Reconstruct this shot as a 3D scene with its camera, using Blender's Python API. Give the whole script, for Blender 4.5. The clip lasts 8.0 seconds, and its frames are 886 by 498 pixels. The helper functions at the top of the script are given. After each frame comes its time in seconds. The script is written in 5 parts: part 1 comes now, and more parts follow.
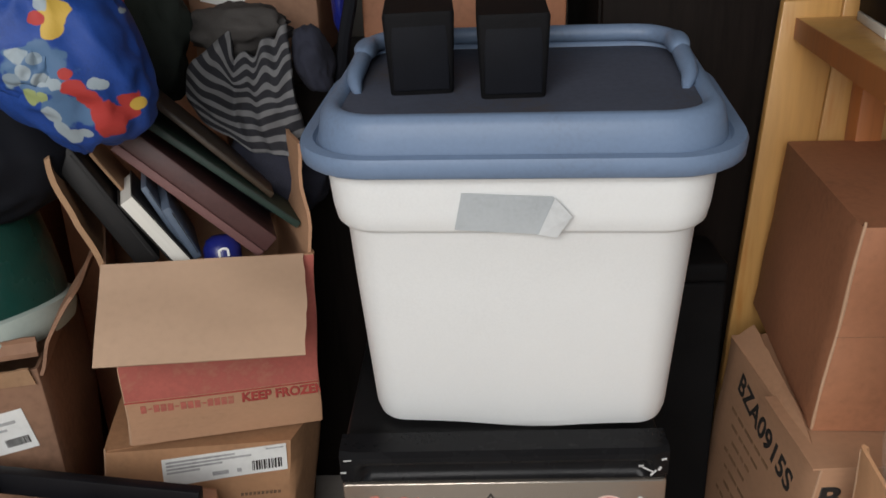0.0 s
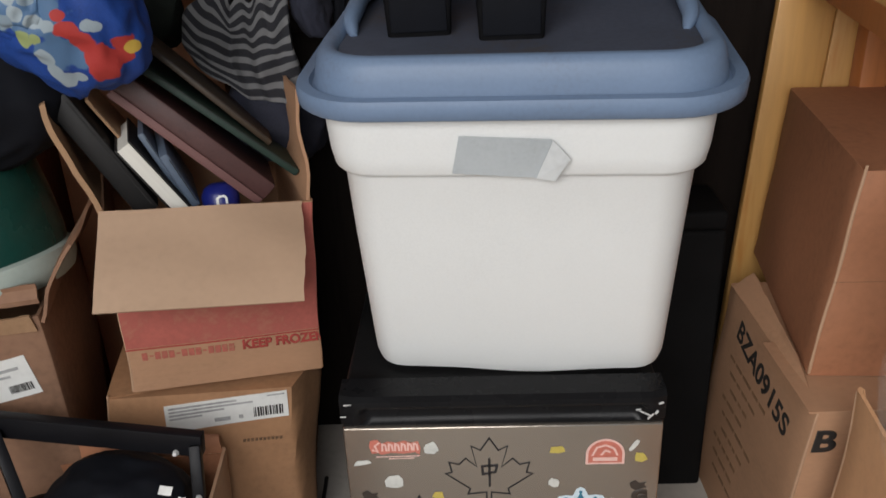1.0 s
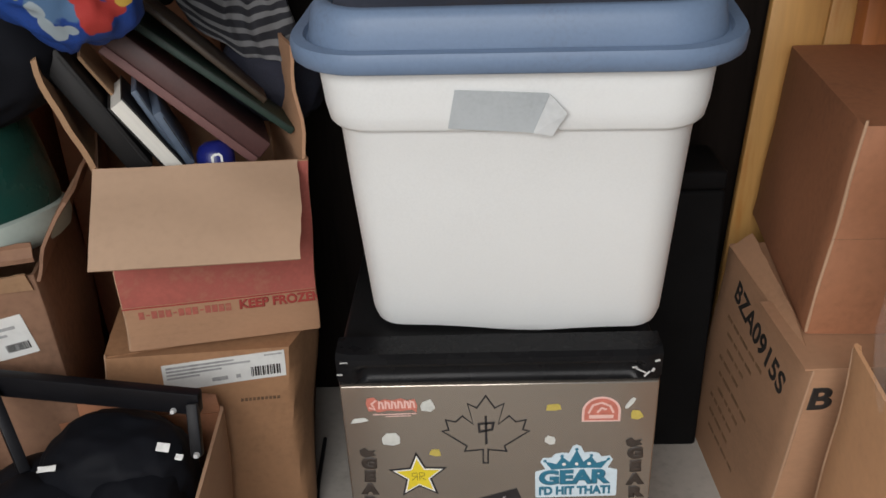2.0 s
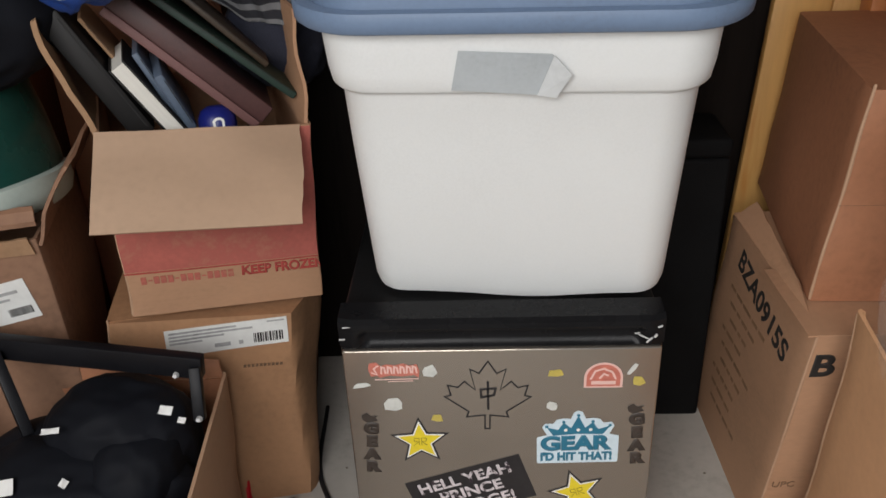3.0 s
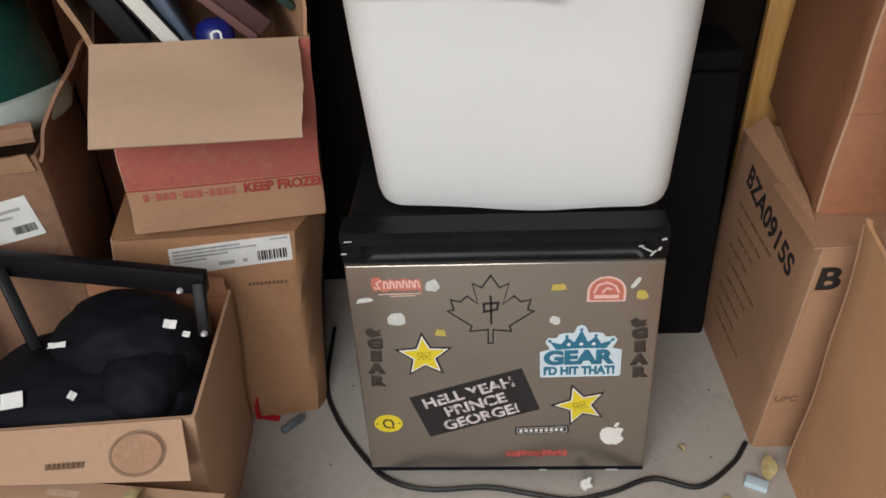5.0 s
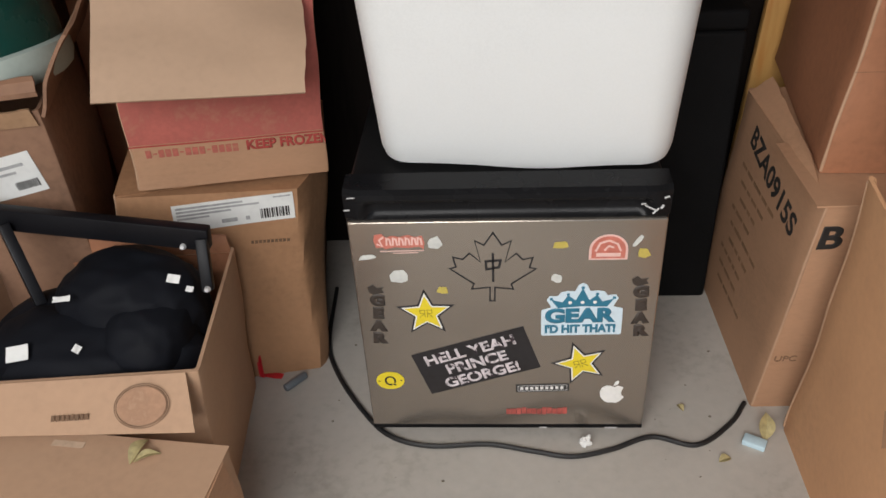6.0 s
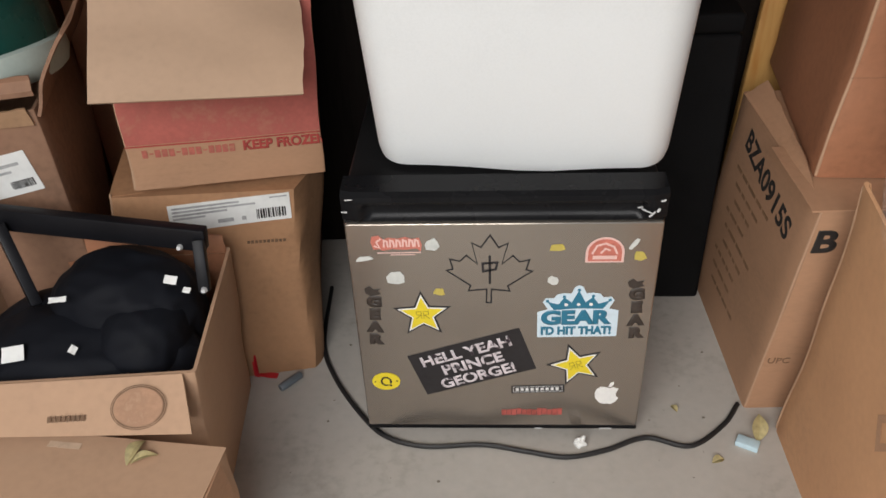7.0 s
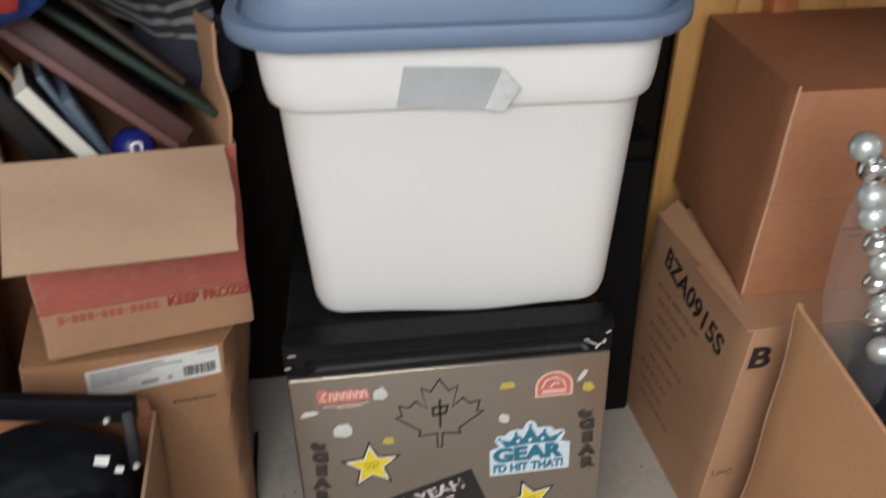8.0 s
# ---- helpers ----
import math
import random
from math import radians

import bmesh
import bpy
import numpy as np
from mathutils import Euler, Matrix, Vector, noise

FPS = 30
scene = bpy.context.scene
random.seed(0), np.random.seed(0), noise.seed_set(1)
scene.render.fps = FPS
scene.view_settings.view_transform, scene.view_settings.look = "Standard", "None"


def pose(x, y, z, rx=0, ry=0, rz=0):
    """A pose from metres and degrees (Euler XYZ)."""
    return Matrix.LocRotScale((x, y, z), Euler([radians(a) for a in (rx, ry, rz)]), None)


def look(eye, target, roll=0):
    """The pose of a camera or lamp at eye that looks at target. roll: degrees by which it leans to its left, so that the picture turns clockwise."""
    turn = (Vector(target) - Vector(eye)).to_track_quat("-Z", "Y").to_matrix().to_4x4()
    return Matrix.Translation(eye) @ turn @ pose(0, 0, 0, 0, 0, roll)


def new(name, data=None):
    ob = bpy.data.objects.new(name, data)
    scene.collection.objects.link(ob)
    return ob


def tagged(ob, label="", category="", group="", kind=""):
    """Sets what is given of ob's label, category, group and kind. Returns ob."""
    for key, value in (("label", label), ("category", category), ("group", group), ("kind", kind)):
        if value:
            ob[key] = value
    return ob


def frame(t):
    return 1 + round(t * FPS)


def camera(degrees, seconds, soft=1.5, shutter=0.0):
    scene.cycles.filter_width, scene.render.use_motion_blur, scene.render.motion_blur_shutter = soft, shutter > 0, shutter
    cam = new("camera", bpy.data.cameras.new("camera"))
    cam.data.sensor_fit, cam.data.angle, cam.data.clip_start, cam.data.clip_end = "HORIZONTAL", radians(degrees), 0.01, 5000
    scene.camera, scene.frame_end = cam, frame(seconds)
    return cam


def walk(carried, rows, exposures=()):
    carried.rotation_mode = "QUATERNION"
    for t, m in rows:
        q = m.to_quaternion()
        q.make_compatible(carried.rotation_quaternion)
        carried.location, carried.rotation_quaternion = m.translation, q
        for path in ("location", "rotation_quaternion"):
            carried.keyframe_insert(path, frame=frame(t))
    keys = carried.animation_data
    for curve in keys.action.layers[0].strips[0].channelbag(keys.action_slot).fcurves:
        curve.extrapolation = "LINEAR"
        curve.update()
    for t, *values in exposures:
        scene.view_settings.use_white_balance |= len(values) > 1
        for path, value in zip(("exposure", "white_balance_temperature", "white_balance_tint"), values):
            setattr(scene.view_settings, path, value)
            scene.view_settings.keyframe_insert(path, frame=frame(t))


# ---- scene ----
cam = camera(56.2, 8.0, soft=1.5, shutter=0.5)
PATH = [
    (0, (-0.039, -0.927, 1.151), (-0.102, 0.924, 0.396), -2.2),
    (0.5, (-0.036, -0.936, 1.144), (-0.1, 0.898, 0.349), -2.2),
    (1, (-0.032, -0.932, 1.132), (-0.107, 0.88, 0.289), -2.5),
    (2.5, (-0.027, -0.936, 1.105), (-0.106, 0.833, 0.176), -2.6),
    (3, (-0.027, -0.938, 1.096), (-0.114, 0.818, 0.142), -2.5),
    (3.5, (-0.026, -0.942, 1.09), (-0.121, 0.797, 0.108), -2.5),
    (4, (-0.024, -0.943, 1.081), (-0.128, 0.776, 0.064), -2.6),
    (4.5, (-0.021, -0.948, 1.079), (-0.134, 0.745, 0.021), -3.0),
    (5, (-0.014, -0.944, 1.065), (-0.134, 0.731, -0.021), -3.4),
    (6.5, (-0.016, -0.96, 1.051), (-0.14, 0.666, -0.108), -3.0),
    (7, (-0.024, -0.953, 1.061), (-0.127, 0.676, -0.095), -2.5),
    (7.5, (-0.059, -0.92, 1.068), (-0.077, 0.758, -0.02), -2.3),
    (8, (-0.107, -0.899, 1.109), (0.084, 0.841, 0.142), -1.5),
]
walk(cam, [(t, look(eye, target, roll)) for t, eye, target, roll in PATH], exposures=[(0.0, 0.0), (2.5, -0.03), (4.5, -0.02), (6.5, 0.22), (7.5, 0.22), (8.0, 0.05)])

# ---- world, daylight through the open front, exposure ----
scene.view_settings.exposure = 0.0
world = bpy.data.worlds.new("sky")
scene.world = world
world.use_nodes = True
wn = world.node_tree.nodes
sky = wn.new("ShaderNodeTexSky")
sky.sky_type, sky.sun_disc = "NISHITA", False
sky.sun_elevation, sky.sun_rotation = radians(33), radians(198)
wn["Background"].inputs["Strength"].default_value = 0.06
world.node_tree.links.new(sky.outputs[0], wn["Background"].inputs["Color"])
sun = new("sun", bpy.data.lights.new("sun", "SUN"))
sun.data.energy, sun.data.angle, sun.data.color = 0.5, radians(40), (1.0, 0.98, 0.95)
sun.matrix_world = look((-1.3, -4.0, 3.0), (0, 0, 0.3))
opening = new("door_daylight", bpy.data.lights.new("door_daylight", "AREA"))
opening.data.shape, opening.data.size, opening.data.size_y = "RECTANGLE", 1.5, 1.0
opening.data.energy, opening.data.color = 34.0, (1.0, 0.985, 0.97)
opening.matrix_world = look((-0.48, -1.92, 1.62), (0.05, 0.2, 0.50))


# ---- materials ----
def mat(name, colour, rough=0.6, metal=0.0, var=0.12, scale=6.0, fine=120.0, bump=0.15, stain=None, spec=0.5, stretch=(1, 1, 1), dist=0.002, coat=0.0):
    m = bpy.data.materials.new(name)
    m.use_nodes = True
    nt = m.node_tree
    n, l = nt.nodes, nt.links
    b = n["Principled BSDF"]
    b.inputs["Metallic"].default_value = metal
    b.inputs["Specular IOR Level"].default_value = spec
    b.inputs["Coat Weight"].default_value = coat
    tc = n.new("ShaderNodeTexCoord")
    mp = n.new("ShaderNodeMapping")
    mp.inputs["Scale"].default_value = stretch
    l.new(tc.outputs["Object"], mp.inputs["Vector"])
    big = n.new("ShaderNodeTexNoise")
    big.inputs["Scale"].default_value, big.inputs["Detail"].default_value, big.inputs["Roughness"].default_value = scale, 5, 0.6
    l.new(mp.outputs[0], big.inputs["Vector"])
    small = n.new("ShaderNodeTexNoise")
    small.inputs["Scale"].default_value, small.inputs["Detail"].default_value = fine, 3
    l.new(mp.outputs[0], small.inputs["Vector"])
    add = n.new("ShaderNodeMath")
    add.operation = "MULTIPLY_ADD"
    l.new(small.outputs["Fac"], add.inputs[0])
    add.inputs[1].default_value = 0.45
    l.new(big.outputs["Fac"], add.inputs[2])
    ramp = n.new("ShaderNodeValToRGB")
    c = Vector(colour)
    d = Vector(stain) if stain else c * (1 - 1.6 * var)
    ramp.color_ramp.elements[0].position, ramp.color_ramp.elements[1].position = 0.45, 0.95
    ramp.color_ramp.elements[0].color = (*d, 1)
    ramp.color_ramp.elements[1].color = (*[min(v * (1 + var), 1) for v in c], 1)
    mid = ramp.color_ramp.elements.new(0.68)
    mid.color = (*c, 1)
    l.new(add.outputs[0], ramp.inputs["Fac"])
    l.new(ramp.outputs["Color"], b.inputs["Base Color"])
    rr = n.new("ShaderNodeMapRange")
    rr.inputs["To Min"].default_value, rr.inputs["To Max"].default_value = max(rough - 0.1, 0.02), min(rough + 0.12, 1)
    l.new(big.outputs["Fac"], rr.inputs["Value"])
    l.new(rr.outputs[0], b.inputs["Roughness"])
    bp = n.new("ShaderNodeBump")
    bp.inputs["Strength"].default_value, bp.inputs["Distance"].default_value = bump, dist
    l.new(add.outputs[0], bp.inputs["Height"])
    l.new(bp.outputs[0], b.inputs["Normal"])
    return m


M_CARD = mat("kraft cardboard", (0.425, 0.238, 0.138), 0.75, var=0.10, scale=5, fine=90, bump=0.12, stretch=(1, 1, 2.2))
M_CARD_AMBER = mat("amber kraft cardboard", (0.385, 0.205, 0.105), 0.72, var=0.14, scale=4, fine=90, bump=0.14)
M_CARD_PALE = mat("pale kraft liner", (0.455, 0.305, 0.205), 0.78, var=0.06, scale=4, fine=90, bump=0.1)
M_CARD_LIGHT = mat("light kraft cardboard", (0.48, 0.30, 0.19), 0.75, var=0.07, scale=5, fine=90, bump=0.12)
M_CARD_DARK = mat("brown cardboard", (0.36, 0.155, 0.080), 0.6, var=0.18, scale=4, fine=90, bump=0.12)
# kraft brown darkened to paint shade onto cartons at the left and back
M_CARD_DIM = mat("brown cardboard darkened for shade", (0.25, 0.135, 0.082), 0.75, var=0.22, scale=4, fine=80, bump=0.2)
M_CARD_ORANGE = mat("warm kraft cardboard", (0.60, 0.325, 0.17), 0.7, var=0.09, scale=4, fine=90, bump=0.1)
M_CARD_INSIDE = mat("cardboard inner liner", (0.34, 0.20, 0.11), 0.8, var=0.12, scale=6)
M_RED = mat("red printed band", (0.40, 0.105, 0.082), 0.65, var=0.22, scale=13, fine=140, stain=(0.43, 0.17, 0.115))
M_FADEDRED = mat("worn red ink", (0.40, 0.11, 0.08), 0.7, var=0.25, scale=60, stain=(0.42, 0.20, 0.12))
M_REDINK = mat("red ink", (0.36, 0.05, 0.04), 0.7, var=0.2, scale=30)
M_INK = mat("black ink", (0.022, 0.018, 0.016), 0.7, var=0.25, scale=40)
M_FADEDINK = mat("faded brown ink", (0.16, 0.09, 0.05), 0.75, var=0.25, scale=40)
M_FAINTINK = mat("faint brown ink", (0.25, 0.135, 0.07), 0.75, var=0.25, scale=40)
M_PAPER = mat("white label paper", (0.74, 0.74, 0.72), 0.6, var=0.06, scale=20)
M_SCUFF = mat("scuffed paper", (0.56, 0.40, 0.28), 0.8, var=0.1, scale=60)
M_STAMP = mat("faint stamp ink", (0.36, 0.205, 0.125), 0.75, var=0.25, scale=40, stain=(0.46, 0.28, 0.175))
M_GREYINK = mat("grey label print", (0.36, 0.36, 0.36), 0.7, var=0.2, scale=60)
M_TAPE = mat("clear packing tape", (0.42, 0.27, 0.15), 0.25, var=0.08, scale=8)
M_TOTE = mat("white plastic", (0.762, 0.774, 0.772), 0.42, var=0.03, scale=3, fine=300, bump=0.05)
M_LID = mat("slate blue plastic", (0.15, 0.215, 0.33), 0.5, var=0.10, scale=5, fine=200, bump=0.08, stain=(0.13, 0.17, 0.25))
M_DUSTSHADELID = mat("dusty blue plastic with painted shade", (0.062, 0.070, 0.098), 0.7, var=0.25, scale=6, fine=120, bump=0.08, stain=(0.07, 0.060, 0.058), spec=0.2)
M_DUCT = mat("grey duct tape", (0.42, 0.45, 0.47), 0.45, var=0.08, scale=14, fine=220)
M_DUCT_BACK = mat("pale tape underside", (0.60, 0.62, 0.63), 0.4, var=0.08, scale=14)
M_BLACK = mat("black moulded plastic", (0.009, 0.009, 0.010), 0.26, spec=0.12, var=0.2, scale=8, fine=260, bump=0.08)
M_BLACKSHEET = mat("black textured steel", (0.011, 0.011, 0.0115), 0.42, spec=0.12, var=0.2, scale=8, fine=420, bump=0.2)
M_STEEL = mat("brushed taupe steel", (0.37, 0.325, 0.28), 0.24, metal=0.75, var=0.03, scale=2, fine=12, bump=0.0, stretch=(1, 1, 3))
M_CHIP = mat("bare chipped edge", (0.6, 0.6, 0.6), 0.4, var=0.1)
M_CONCRETE = mat("grey concrete floor", (0.45, 0.42, 0.38), 0.8, var=0.10, scale=4.5, fine=60, bump=0.15, stain=(0.33, 0.305, 0.265))
M_PINE = mat("varnished pine", (0.59, 0.325, 0.105), 0.42, var=0.16, scale=2.6, fine=16, bump=0.06, stretch=(6, 6, 0.6), stain=(0.50, 0.20, 0.04), coat=0.2)
M_PINE_RED = mat("dark reddish pine", (0.42, 0.15, 0.045), 0.45, var=0.16, scale=2.6, fine=16, stretch=(6, 6, 0.6))
# near-black: the shade at the back is painted into the furniture's colour
M_DARKWOOD = mat("near-black brown wood", (0.012, 0.0090, 0.0078), 0.6, spec=0.08, var=0.3, scale=3, fine=20, stretch=(8, 8, 0.7))
M_CASE = mat("matte black plastic", (0.008, 0.008, 0.0085), 0.65, spec=0.07, var=0.2, scale=8, fine=300, bump=0.1)
M_WALL = mat("painted corrugated steel", (0.30, 0.29, 0.27), 0.6, var=0.08, scale=3)
M_FABRIC = mat("black cloth", (0.006, 0.0068, 0.010), 0.68, var=0.25, scale=14, fine=500, bump=0.08, spec=0.15)
M_CABLE = mat("black rubber cable", (0.015, 0.015, 0.016), 0.45, var=0.2, scale=20)


# ---- builders ----
def fin(name, bm, material, parent=None, label="", smooth=35):
    me = bpy.data.meshes.new(name)
    bmesh.ops.recalc_face_normals(bm, faces=bm.faces[:])
    bm.to_mesh(me)
    bm.free()
    if smooth:
        me.shade_smooth()
        me.set_sharp_from_angle(angle=radians(smooth))
    for m in material if isinstance(material, (list, tuple)) else (material,):
        me.materials.append(m)
    ob = new(name, me)
    if parent:
        ob.parent = parent
    if label:
        ob["label"] = label
    return ob


part = fin


def thing(name, label, category, m=None, group="", kind=""):
    ob = new(name)
    ob.empty_display_size = 0.05
    if m:
        ob.matrix_world = m
    return tagged(ob, label, category, group, kind)


def box(bm, lo, hi, bevel=0.0, seg=2):
    lo, hi = Vector(lo), Vector(hi)
    r = bmesh.ops.create_cube(bm, size=1, matrix=Matrix.Translation((lo + hi) / 2) @ Matrix.Diagonal((*(hi - lo), 1)))
    if bevel:
        edges = list({e for v in r["verts"] for e in v.link_edges})
        bmesh.ops.bevel(bm, geom=edges, offset=bevel, segments=seg, profile=0.5, affect="EDGES")
    return bm


def slab(bm, pts, thick, place):
    """An outline in a plane (u, v), thickened by thick; place(u, v, w) gives the point, w outwards."""
    top = [bm.verts.new(place(u, v, thick)) for u, v in pts]
    low = [bm.verts.new(place(u, v, 0)) for u, v in pts]
    bm.faces.new(top)
    bm.faces.new(low[::-1])
    k = len(pts)
    for i in range(k):
        bm.faces.new((top[i], low[i], low[(i + 1) % k], top[(i + 1) % k]))
    return bm


def ring(w, d, r, n=6):
    """A rounded rectangle round the origin, w by d, corner radius r, from the front right corner anticlockwise."""
    out = []
    for cx, cy, a0 in ((w / 2 - r, -d / 2 + r, -90), (w / 2 - r, d / 2 - r, 0), (-w / 2 + r, d / 2 - r, 90), (-w / 2 + r, -d / 2 + r, 180)):
        for i in range(n + 1):
            a = radians(a0 + 90 * i / n)
            out.append((cx + r * math.cos(a), cy + r * math.sin(a)))
    return out


def fill_ring(pts, step):
    """Splits the long sides of a ring, for dents."""
    out = []
    for (x0, y0), (x1, y1) in zip(pts, pts[1:] + pts[:1]):
        k = max(1, int(math.hypot(x1 - x0, y1 - y0) / step))
        out += [(x0 + (x1 - x0) * i / k, y0 + (y1 - y0) * i / k) for i in range(k)]
    return out


def loft(bm, rings, cap0=True, cap1=True):
    rows = [[bm.verts.new(p) for p in r] for r in rings]
    k = len(rows[0])
    for a, b in zip(rows, rows[1:]):
        for i in range(k):
            bm.faces.new((a[i], a[(i + 1) % k], b[(i + 1) % k], b[i]))
    if cap0:
        bm.faces.new(rows[0][::-1])
    if cap1:
        bm.faces.new(rows[-1])
    return bm


def patch(bm, c00, c10, c11, c01, thick=0.004, nu=10, nv=8, wob=0.004, seed=0.0, curl=0.0, ragged=0.0, tear=0.0):
    """A sheet between four corners, with thickness, gentle waves and a curl; ragged roughens the edge at v = 1."""
    c00, c10, c11, c01 = map(Vector, (c00, c10, c11, c01))
    nrm = (c10 - c00).cross(c01 - c00).normalized()
    up, low = [], []
    for j in range(nv + 1):
        ru, rl = [], []
        for i in range(nu + 1):
            u, v = i / nu, j / nv
            vv = v
            if ragged and j == nv:
                vv = v + ragged * noise.noise((u * 9 + seed, seed, 0.3)) + 0.5 * ragged * noise.noise((u * 31, seed, 2.3))
            u -= tear * max(0.0, (u - 0.7) / 0.3) * (max(0.0, v - 0.55) / 0.45 + 0.5 * noise.noise((v * 7, seed, 4.0)))
            p = (c00 * (1 - u) + c10 * u) * (1 - vv) + (c01 * (1 - u) + c11 * u) * vv
            p = p + nrm * (wob * noise.noise((u * 2.3 + seed, v * 2.1, seed * 1.7)) * 2 + curl * v * v)
            ru.append(bm.verts.new(p + nrm * thick / 2))
            rl.append(bm.verts.new(p - nrm * thick / 2))
        up.append(ru)
        low.append(rl)
    for j in range(nv):
        for i in range(nu):
            bm.faces.new((up[j][i], up[j][i + 1], up[j + 1][i + 1], up[j + 1][i]))
            bm.faces.new((low[j][i], low[j + 1][i], low[j + 1][i + 1], low[j][i + 1]))
    for i in range(nu):
        bm.faces.new((up[0][i], low[0][i], low[0][i + 1], up[0][i + 1]))
        bm.faces.new((up[nv][i], up[nv][i + 1], low[nv][i + 1], low[nv][i]))
    for j in range(nv):
        bm.faces.new((up[j][0], up[j + 1][0], low[j + 1][0], low[j][0]))
        bm.faces.new((up[j][nu], low[j][nu], low[j + 1][nu], up[j + 1][nu]))
    return bm


def smooth_line(pts, n=8):
    """A Catmull-Rom line through points."""
    p = [Vector(q) for q in pts]
    p = [2 * p[0] - p[1]] + p + [2 * p[-1] - p[-2]]
    out = []
    for i in range(1, len(p) - 2):
        for k in range(n):
            t = k / n
            out.append(0.5 * (2 * p[i] + (p[i + 1] - p[i - 1]) * t + (2 * p[i - 1] - 5 * p[i] + 4 * p[i + 1] - p[i + 2]) * t * t + (3 * p[i] - p[i - 1] - 3 * p[i + 1] + p[i + 2]) * t**3))
    return out + [p[-2]]


def tube(bm, pts, r, n=10):
    rows = []
    for i, q in enumerate(pts):
        t = (pts[min(i + 1, len(pts) - 1)] - pts[max(i - 1, 0)]).normalized()
        a = t.cross(Vector((0, 0, 1)) if abs(t.z) < 0.9 else Vector((1, 0, 0))).normalized()
        b = t.cross(a)
        rr = r(i / (len(pts) - 1)) if callable(r) else r
        rows.append([q + rr * (math.cos(2 * math.pi * k / n) * a + math.sin(2 * math.pi * k / n) * b) for k in range(n)])
    return loft(bm, rows)


def carton(name, label, corner, yaw, size, material=None, lean=(0, 0), roll=0.0, open_top=False, dent=0.004, seed=1.0, kind_name="cardboard box", slope=0.0, skew=0.0, pitch=0.0, notch=0.0, crush=0.0):
    """A carton whose front left bottom corner is at corner; x runs along its front, y into depth. lean shifts its top,
    slope and pitch tip its rim sideways and forwards, skew turns its sides, notch lowers the back wall, crush dents the front right edge."""
    w, d, h = size
    t = 0.005
    th = thing(name, label, kind_name, Matrix.Translation(corner) @ pose(0, 0, 0, 0, 0, yaw) @ pose(0, 0, 0, 0, roll, 0))
    bm = bmesh.new()
    rows, steps = [], 9
    step = 0.011 if crush else 0.035
    base = fill_ring(ring(w, d, 0.006, 2), step)
    inner = fill_ring(ring(w - 2 * t, d - 2 * t, 0.004, 2), step)

    def at(x, y, f, amp):
        k = math.sin(math.pi * f) ** 0.5 if 0 < f < 1 else 0
        q = Vector((x * 4 + seed, y * 4, f * 2.2 + seed))
        o = amp * noise.noise(q) * 2.2
        s = 1 + k * o / (0.5 * min(w, d))
        c = crush * (0.25 + 0.75 * f)
        back = 2.2 * max(0.0, x - w / 2 + c) if y < 0 else 0.0
        low = notch if y > d / 2 - 0.02 and x > -w / 2 + 0.03 else 0.0
        return (w / 2 + x * s + lean[0] * f + skew * (y + d / 2), d / 2 + y * s + lean[1] * f + back, h * f * (1 - low - slope * x / w + pitch * (y / d - 0.5)))

    for j in range(steps + 1):
        rows.append([at(x, y, j / steps, dent) for x, y in base])
    if open_top:
        for j in range(steps, 0, -1):
            rows.append([at(x, y, j / steps, dent) for x, y in inner])
        rows.append([at(x, y, 0.02, 0) for x, y in inner])
    loft(bm, rows)
    part("body", bm, material or M_CARD, th)
    # places on the front and on the left side: u along the face as it reads, v up, off outwards
    th_front = lambda u, v, off: Vector(at(u - w / 2, -d / 2, v / h, dent)) + Vector((0, -off - 0.0005, 0))
    th_left = lambda u, v, off: Vector(at(-w / 2, d / 2 - u, v / h, dent)) + Vector((-off - 0.0005, 0, 0))
    return th, th_front, th_left


def lettering(text, size, m, material, parent, name="lettering", thick=0.0004, align="LEFT", label="", squash=1.0, spacing=1.0, place=None, bold=0.0):
    cu = bpy.data.curves.new(name, "FONT")
    cu.body, cu.size, cu.extrude, cu.align_x, cu.space_character, cu.bevel_depth, cu.bevel_resolution = text, size, thick, align, spacing, bold, 0
    tmp = bpy.data.objects.new(name, cu)
    scene.collection.objects.link(tmp)
    dg = bpy.context.evaluated_depsgraph_get()
    me = bpy.data.meshes.new_from_object(tmp.evaluated_get(dg))
    bpy.data.objects.remove(tmp)
    me.transform(m @ Matrix.Diagonal((squash, 1, 1, 1)))
    if place:
        for v in me.vertices:
            v.co = place(v.co.x, v.co.y, 0.0006 * max(0.0, v.co.z / (thick + bold)))
    me.materials.clear()
    me.materials.append(material)
    ob = new(name, me)
    ob.parent = parent
    if label:
        ob["label"] = label
    return ob


